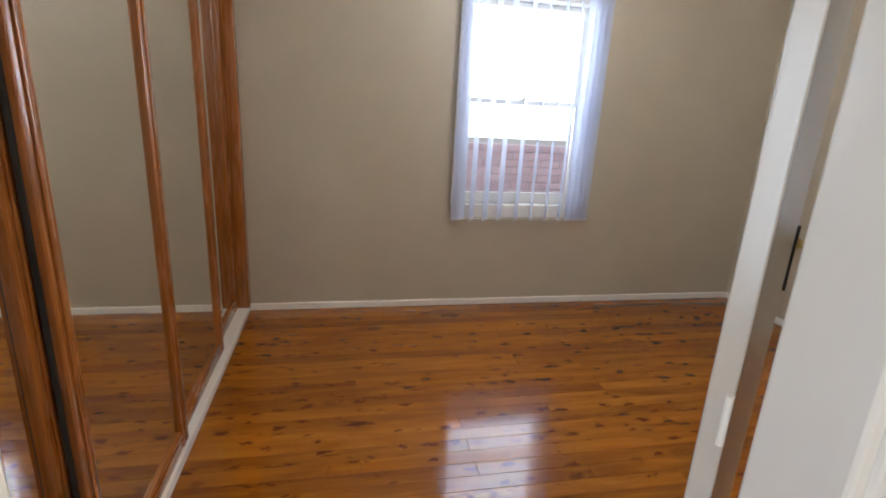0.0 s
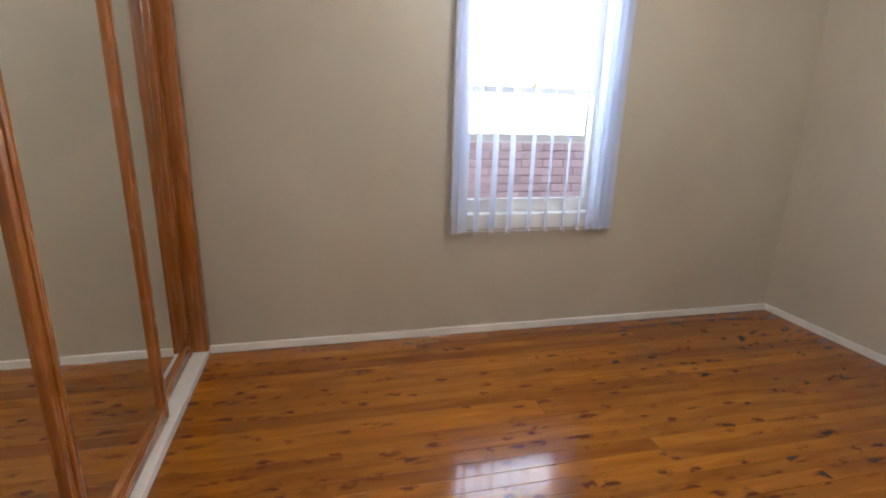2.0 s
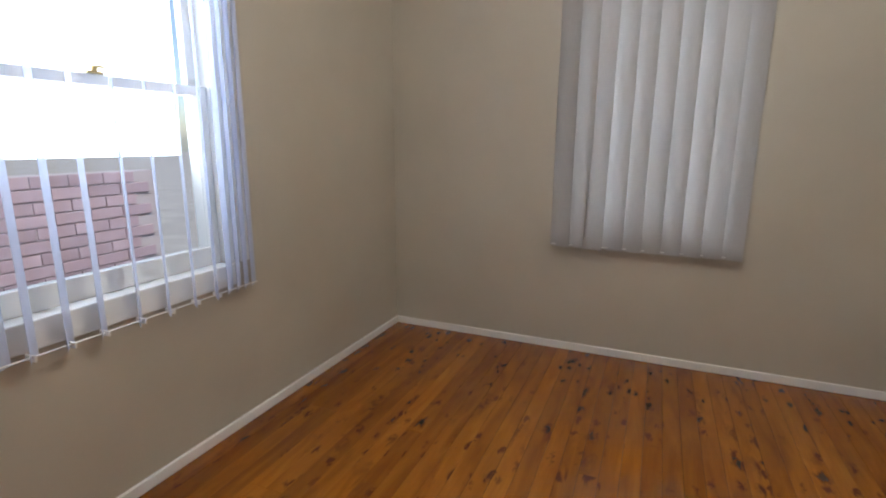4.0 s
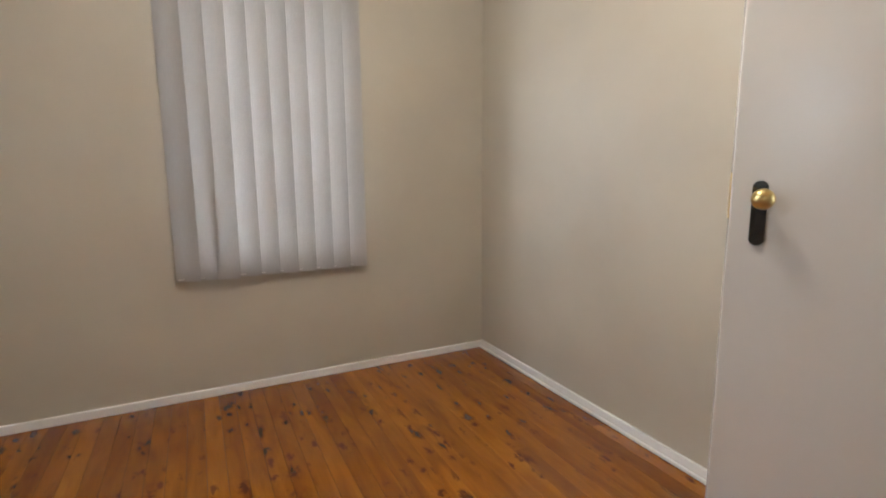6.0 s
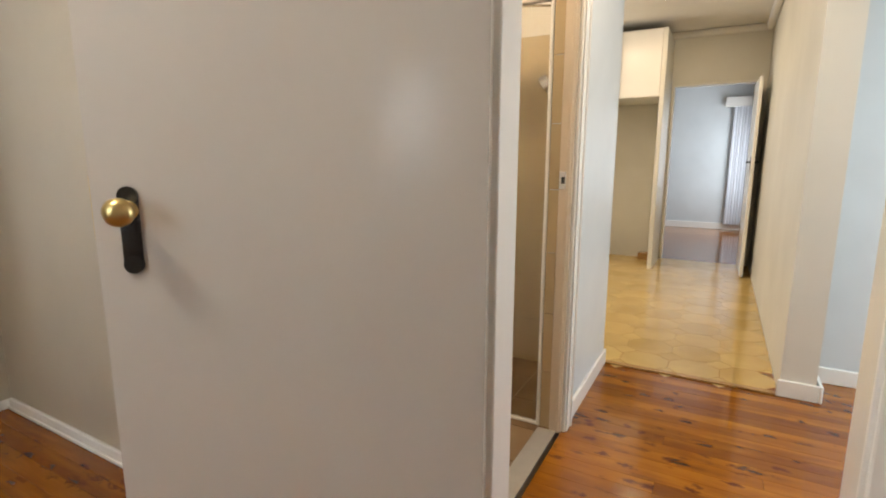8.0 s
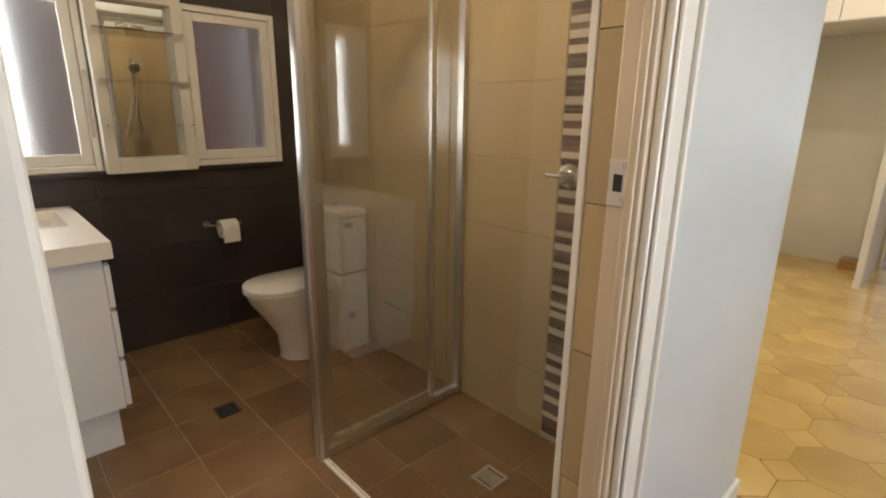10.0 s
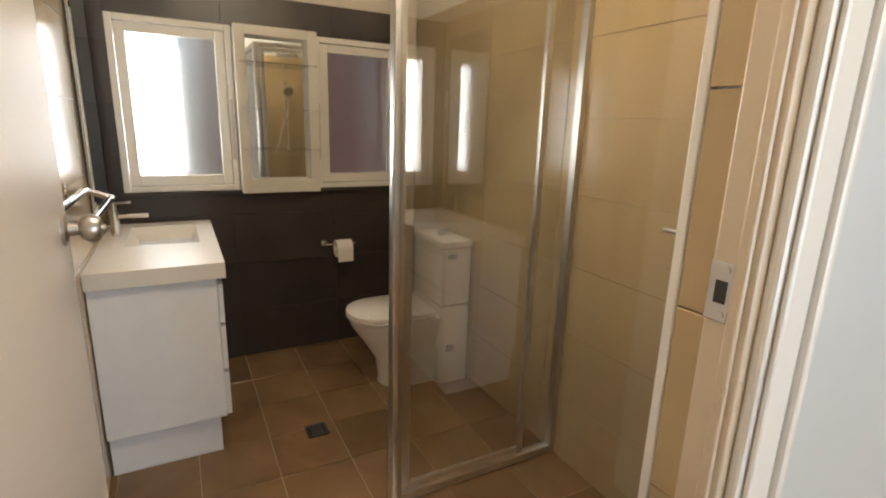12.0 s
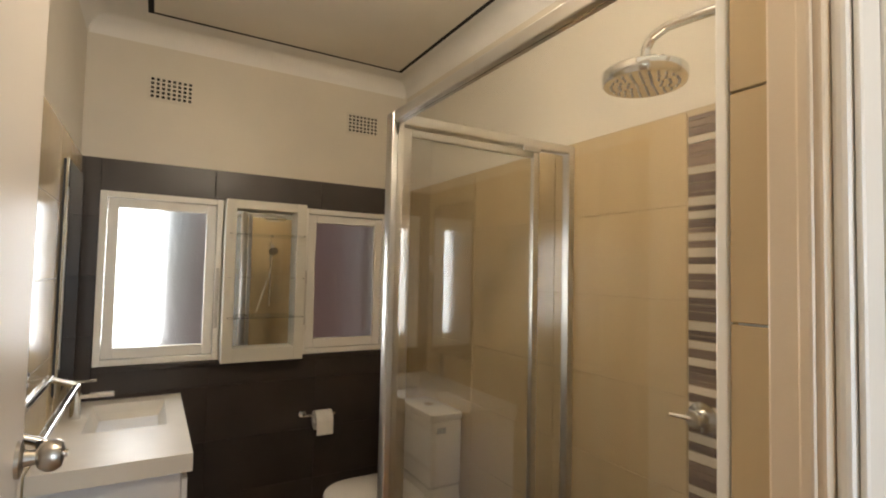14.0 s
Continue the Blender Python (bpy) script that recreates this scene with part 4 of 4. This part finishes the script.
wpart("wall_channel", bx(XJ + 0.001, XJ + 0.018, YS - 0.016, YS + 0.018, 0.0, ZT, bevel=0.003), GLOSS, sh, "white wall channel")
drs = wpart("door_frame", bx(XS - 0.006, XS + 0.012, YS - 0.062, YS - 0.032, 0.05, ZT - 0.042, bevel=0.003), ALU, sh)
wpart("door_stile", bx(XS - 0.012, XS + 0.012, -1.275, -1.25, 0.045, ZT - 0.038, bevel=0.003), ALU, sh)
wpart("door_rail", bx(XS - 0.006, XS + 0.012, -1.25, YS - 0.062, 0.05, 0.075, bevel=0.003), ALU, sh)
wpart("door_rail", bx(XS - 0.006, XS + 0.012, -1.25, YS - 0.062, ZT - 0.068, ZT - 0.042, bevel=0.003), ALU, sh)
for a, b in ((-1.25, YS - 0.062), (YR + 0.028, -1.275)):
    g = wpart("pane", bx(XS - 0.001, XS + 0.004, a, b, 0.075 if b > -1.2 else 0.043, ZT - 0.07 if b > -1.2 else ZT - 0.036), SHOWERG, sh)
    g.visible_shadow = False
g = wpart("pane", bx(XJ + 0.018, XS - 0.028, YS - 0.0025, YS + 0.0025, 0.0125, ZT - 0.036), SHOWERG, sh)
g.visible_shadow = False
wpart("pivot_block", bx(XS - 0.026, XS - 0.012, -1.27, -1.19, ZT - 0.05, ZT - 0.03, bevel=0.002), STEEL, sh)

rose = thing("overhead_shower", XJ, -1.055, 2.2, "chrome overhead rain shower on a wall arm", "shower head")
bm = tube(bmesh.new(), [(XJ, -1.055, 2.118), (2.58, -1.055, 2.155), (2.65, -1.055, 2.161), (2.69, -1.055, 2.151), (2.708, -1.055, 2.128), (2.712, -1.055, 2.083)], 0.012, 14)
rod(bm, (XJ, -1.055, 2.118), (XJ + 0.008, -1.055, 2.119), 0.03)
wpart("arm", bm, CHROME, rose, smooth=True)
m = Matrix.Translation((2.712, -1.055, 2.038))
hd = wpart("spray_head", lathe(bmesh.new(), [(0.098, 0.0), (0.102, 0.006), (0.102, 0.030), (0.096, 0.036), (0.03, 0.042), (0.017, 0.066)], m, 40), CHROME, rose, smooth=True)
nub = mesh_of("nozzle", rod(bmesh.new(), (0, 0, -0.003), (0, 0, 0.001), 0.003, 6), STEEL)
for r, n in ((0.02, 6), (0.04, 12), (0.06, 18), (0.08, 24)):
    for i in range(n):
        o = new("nozzle", nub)
        o.parent = hd
        o.location = (2.712 + r * math.cos(2 * math.pi * i / n) - XJ, r * math.sin(2 * math.pi * i / n), -0.162)
mixer = thing("shower_mixer", 2.81, YR, 1.14, "round chrome shower mixer on the mosaic strip", "tap")
m = Matrix.Translation((2.81, YR, 1.14)) @ Vector((0, 1, 0)).to_track_quat("Z", "Y").to_matrix().to_4x4()
wpart("rose", lathe(bmesh.new(), [(0.045, 0), (0.045, 0.008), (0.026, 0.012), (0.026, 0.05), (0.022, 0.055)], m), CHROME, mixer, smooth=True)
wpart("lever", rod(bmesh.new(), (2.81, YR + 0.045, 1.14), (2.87, YR + 0.075, 1.145), 0.008), CHROME, mixer, smooth=True)
# hand shower on the hall-side wall of the shower, seen in the cabinet mirror
hs = thing("hand_shower", XJ, -1.1, 1.5, "chrome hand shower on a sliding rail with hose", "hand shower")
bm = rod(bmesh.new(), (XJ + 0.06, -1.1, 1.15), (XJ + 0.06, -1.1, 1.85), 0.010)
for zz in (1.18, 1.82):
    rod(bm, (XJ, -1.1, zz), (XJ + 0.06, -1.1, zz), 0.011)
wpart("rail", bm, CHROME, hs, smooth=True)
bm = rod(bmesh.new(), (XJ + 0.08, -1.1, 1.55), (XJ + 0.15, -1.1, 1.74), 0.013)
rod(bm, (XJ + 0.145, -1.1, 1.76), (XJ + 0.185, -1.1, 1.735), 0.05)
wpart("handset", bm, CHROME, hs, smooth=True)
pts = [(XJ + 0.085 + 0.02 * math.sin(i * 0.5), -1.1 + 0.13 * math.sin(math.pi * i / 14), 1.55 - 0.45 * math.sin(math.pi * i / 14) + 0.0 * i) for i in range(15)]
wpart("hose", tube(bmesh.new(), pts, 0.006, 8), STEEL, hs, smooth=True)

ceiling_light(*BATH_LAMP, BTOP - 0.009)

wpart("plate", bx(1.08, 1.12, 0.4205, 0.428, 1.15, 1.23, bevel=0.002), GLOSS, switch)
wpart("rocker", bx(1.092, 1.108, 0.4282, 0.433, 1.175, 1.205, bevel=0.001), PORC, switch)


# ---------- floors, tiles, bricks ----------
def boards(name, x0, x1, y0, y1, w, seed, label):
    floor = solid(name, GROUTD, (x0, x1, y0, y1, -0.05, -0.012), label=label, category="floor")
    r = random.Random(seed)
    y = y0
    while y < y1 - 0.002:
        wy = min(w, y1 - y)
        cuts = [x0, x1] if x1 - x0 < 2.6 else [x0, x0 + r.choice((0.9, 1.4, 1.9, 2.3, 2.9)), x1]
        for a, b in zip(cuts, cuts[1:]):
            slab("board", FLOOR, floor, (a + b) / 2, y + wy / 2, -0.0071 + r.uniform(-0.0002, 0.0002), b - a - 0.0008, wy - 0.0011, 0.0125, "+z", 0.0008)
        y += w


boards("floor_bedroom", 0.66, XR, YD - 0.02, YW, 0.0815, 3, "polished honey cypress pine floorboards with dark knots")
boards("floor_hall", -0.6, XH, -2.0, YD - 0.02, 0.0815, 5, "polished cypress pine hall floorboards")
boards("floor_far_room", -1.0, 5.4, -9.8, -5.9, 0.13, 6, "polished timber floorboards of the far room")


def grid_floor(name, material, grout, x0, x1, y0, y1, gx, gy, s, label):
    fl = solid(name, grout, (x0, x1, y0, y1, -0.05, -0.0025), label=label, category="floor")
    i0, i1 = math.floor((x0 - gx) / s), math.ceil((x1 - gx) / s)
    j0, j1 = math.floor((y0 - gy) / s), math.ceil((y1 - gy) / s)
    for i in range(i0, i1):
        for j in range(j0, j1):
            a, b = max(x0, gx + i * s), min(x1, gx + (i + 1) * s)
            c, d = max(y0, gy + j * s), min(y1, gy + (j + 1) * s)
            if b - a > 0.02 and d - c > 0.02:
                slab("tile", material, fl, (a + b) / 2, (c + d) / 2, -0.0045, round(b - a - 0.004, 4), round(d - c - 0.004, 4), 0.007, "+z")


grid_floor("floor_bath", BROWNT, GROUT, XH + 0.02, XB + 0.01, YR - 0.01, YL + 0.006, 3.10, -0.30, 0.30, "brown stone-look bathroom floor tiles")

# kitchen floor: octagons with small square insets
kf = solid("floor_kitchen", KGROUT, (1.17, 5.4, -5.9, YT - 0.0, -0.05, -0.0025), label="glossy ochre octagon-patterned kitchen floor tiles", category="floor")
bm = bmesh.new()
s, c = 0.30, 0.085
pts = [(-s / 2 + c, -s / 2), (s / 2 - c, -s / 2), (s / 2, -s / 2 + c), (s / 2, s / 2 - c), (s / 2 - c, s / 2), (-s / 2 + c, s / 2), (-s / 2, s / 2 - c), (-s / 2, -s / 2 + c)]
low = [bm.verts.new((x * 0.996, y * 0.996, -0.003)) for x, y in pts]
hi = [bm.verts.new((x * 0.990, y * 0.990, 0.0)) for x, y in pts]
bm.faces.new(hi)
for i in range(8):
    bm.faces.new((low[i], low[(i + 1) % 8], hi[(i + 1) % 8], hi[i]))
octo = mesh_of("tile", bm, KTILE)
bm = bmesh.new()
q = [(0, -c), (c, 0), (0, c), (-c, 0)]
low = [bm.verts.new((x * 0.985, y * 0.985, -0.003)) for x, y in q]
hi = [bm.verts.new((x * 0.965, y * 0.965, 0.0)) for x, y in q]
bm.faces.new(hi)
for i in range(4):
    bm.faces.new((low[i], low[(i + 1) % 4], hi[(i + 1) % 4], hi[i]))
inset = mesh_of("inset", bm, KTILE)
for i in range(6):
    for j in range(14):
        x, y = 1.32 + i * s, YT - 0.18 - j * s
        if y < -5.75 or (x > 2.2 and y < -5.0 and x > 3.2):
            continue
        for nm, me, ox, oy in (("tile", octo, 0, 0), ("inset", inset, s / 2, s / 2)):
            o = new(nm, me)
            o.parent = kf
            o.location = (x + ox, y + oy, 0.0)


def tiled(parent, material, axis, face, plane, a0, a1, z0, z1, ga, w, h, holes=(), t=0.008, gap=0.003, name="tile"):
    """Tiles on a wall: axis is what the wall is square to; holes (a0, a1, z0, z1) stay open."""
    ia, ib = math.floor((a0 - ga) / w), math.ceil((a1 - ga) / w)
    rows = math.ceil((z1 - z0) / h - 1e-6)
    for k in range(rows):
        for i in range(ia, ib):
            cells = [(max(a0, ga + i * w), min(a1, ga + (i + 1) * w), z0 + k * h, min(z1, z0 + (k + 1) * h))]
            for hl in holes:
                nxt = []
                for a, b, p, q in cells:
                    if b <= hl[0] or a >= hl[1] or q <= hl[2] or p >= hl[3]:
                        nxt.append((a, b, p, q))
                        continue
                    if a < hl[0]:
                        nxt.append((a, hl[0], p, q))
                    if b > hl[1]:
                        nxt.append((hl[1], b, p, q))
                    m0, m1 = max(a, hl[0]), min(b, hl[1])
                    if p < hl[2]:
                        nxt.append((m0, m1, p, hl[2]))
                    if q > hl[3]:
                        nxt.append((m0, m1, hl[3], q))
                cells = nxt
            for a, b, p, q in cells:
                if b - a < 0.012 or q - p < 0.012:
                    continue
                c = plane + (t / 2 if face[0] == "-" else -t / 2)
                da, dz = round(b - a - gap, 4), round(q - p - gap, 4)
                if axis == "x":
                    slab(name, material, parent, c, (a + b) / 2, (p + q) / 2, t, da, dz, face)
                else:
                    slab(name, material, parent, (a + b) / 2, c, (p + q) / 2, da, t, dz, face)


def tile_field(name, grout, axis, c0, c1, a0, a1, z0, z1, label, holes=()):
    w = wall(name, grout, axis, c0, c1, a0, a1, z0, z1, holes, label)
    tagged(w, label, "wall tiles")
    return w


win_hole = [(-1.335, 0.24, 1.03, 1.93)]
df = tile_field("wall_tiles_dark", GROUTD, "x", XB + 0.002, XB + 0.0085, YR, YL, 0.0, 2.1, "charcoal wall tiles below and round the windows", win_hole)
tiled(df, DARKT, "x", "-x", XB, YR, YL, 0.0, 2.1, -0.29, 0.60, 0.30, win_hole)
lf = tile_field("wall_tiles_left", TGROUT, "y", YL - 0.0005, YL + 0.0055, XJ, XB - 0.001, 0.0, 2.1, "glossy beige wall tiles beside the vanity")
tiled(lf, BEIGET, "y", "-y", YL - 0.002, XJ, XB - 0.001, 0.0, 2.1, 3.70, 0.60, 0.30)
rf = tile_field("wall_tiles_shower", TGROUT, "y", YR - 0.0085, YR - 0.002, XJ, XB - 0.001, 0.0, 2.085, "glossy beige shower wall tiles")
tiled(rf, BEIGET, "y", "+y", YR, 2.86, XB - 0.001, 0.0, 2.085, 2.86, 0.60, 0.297)
tiled(rf, BEIGET, "y", "+y", YR, XJ, 2.755, 0.0, 2.085, 2.155, 0.60, 0.297)
r = random.Random(11)
z = 0.0
while z < 2.07:
    bands = [(MOSL, r.choice((0.024, 0.028, 0.03)))]
    bands += [(MOSD, r.choice((0.016, 0.022, 0.028))) for i in range(r.choice((1, 2, 3, 3)))]
    for mat_, h in bands:
        if z + h < 2.083:
            slab("mosaic_piece", mat_, rf, 2.8075, YR - 0.004, z + h / 2, 0.098, 0.0085, round(h - 0.002, 4), "+y", 0.001)
        z += h
hf = tile_field("wall_tiles_hall_side", TGROUT, "x", XJ - 0.0075, XJ - 0.001, YR, -0.672, 0.0, 2.1, "beige tiles on the shower side of the doorway")
tiled(hf, BEIGET, "x", "+x", XJ, YR, -0.672, 0.0, 2.1, YR, 0.60, 0.30)
ef = tile_field("wall_tiles_reveal", TGROUT, "y", -0.668, -0.661, 2.216, XJ, 0.0, 2.2, "brown tiled return beside the door jamb")
tiled(ef, BEIGET, "y", "+y", -0.652, 2.217, XJ - 0.001, 0.0, 2.2, 2.217, 0.60, 0.30)

# bricks of the fence outside
for k in range(13):
    zz = 1.13 - 0.043 - k * 0.086
    for i in range(16):
        x = 2.0 + i * 0.24 + (0.12 if k % 2 else 0.0)
        if x < 2.1 or x + 0.115 > 4.46:
            continue
        o = slab("brick", BRICK, fence, x - 2.0, 5.715 - 0.004 - 5.75, zz + 0.45, 0.23, 0.02, 0.076, "-y", 0.003)
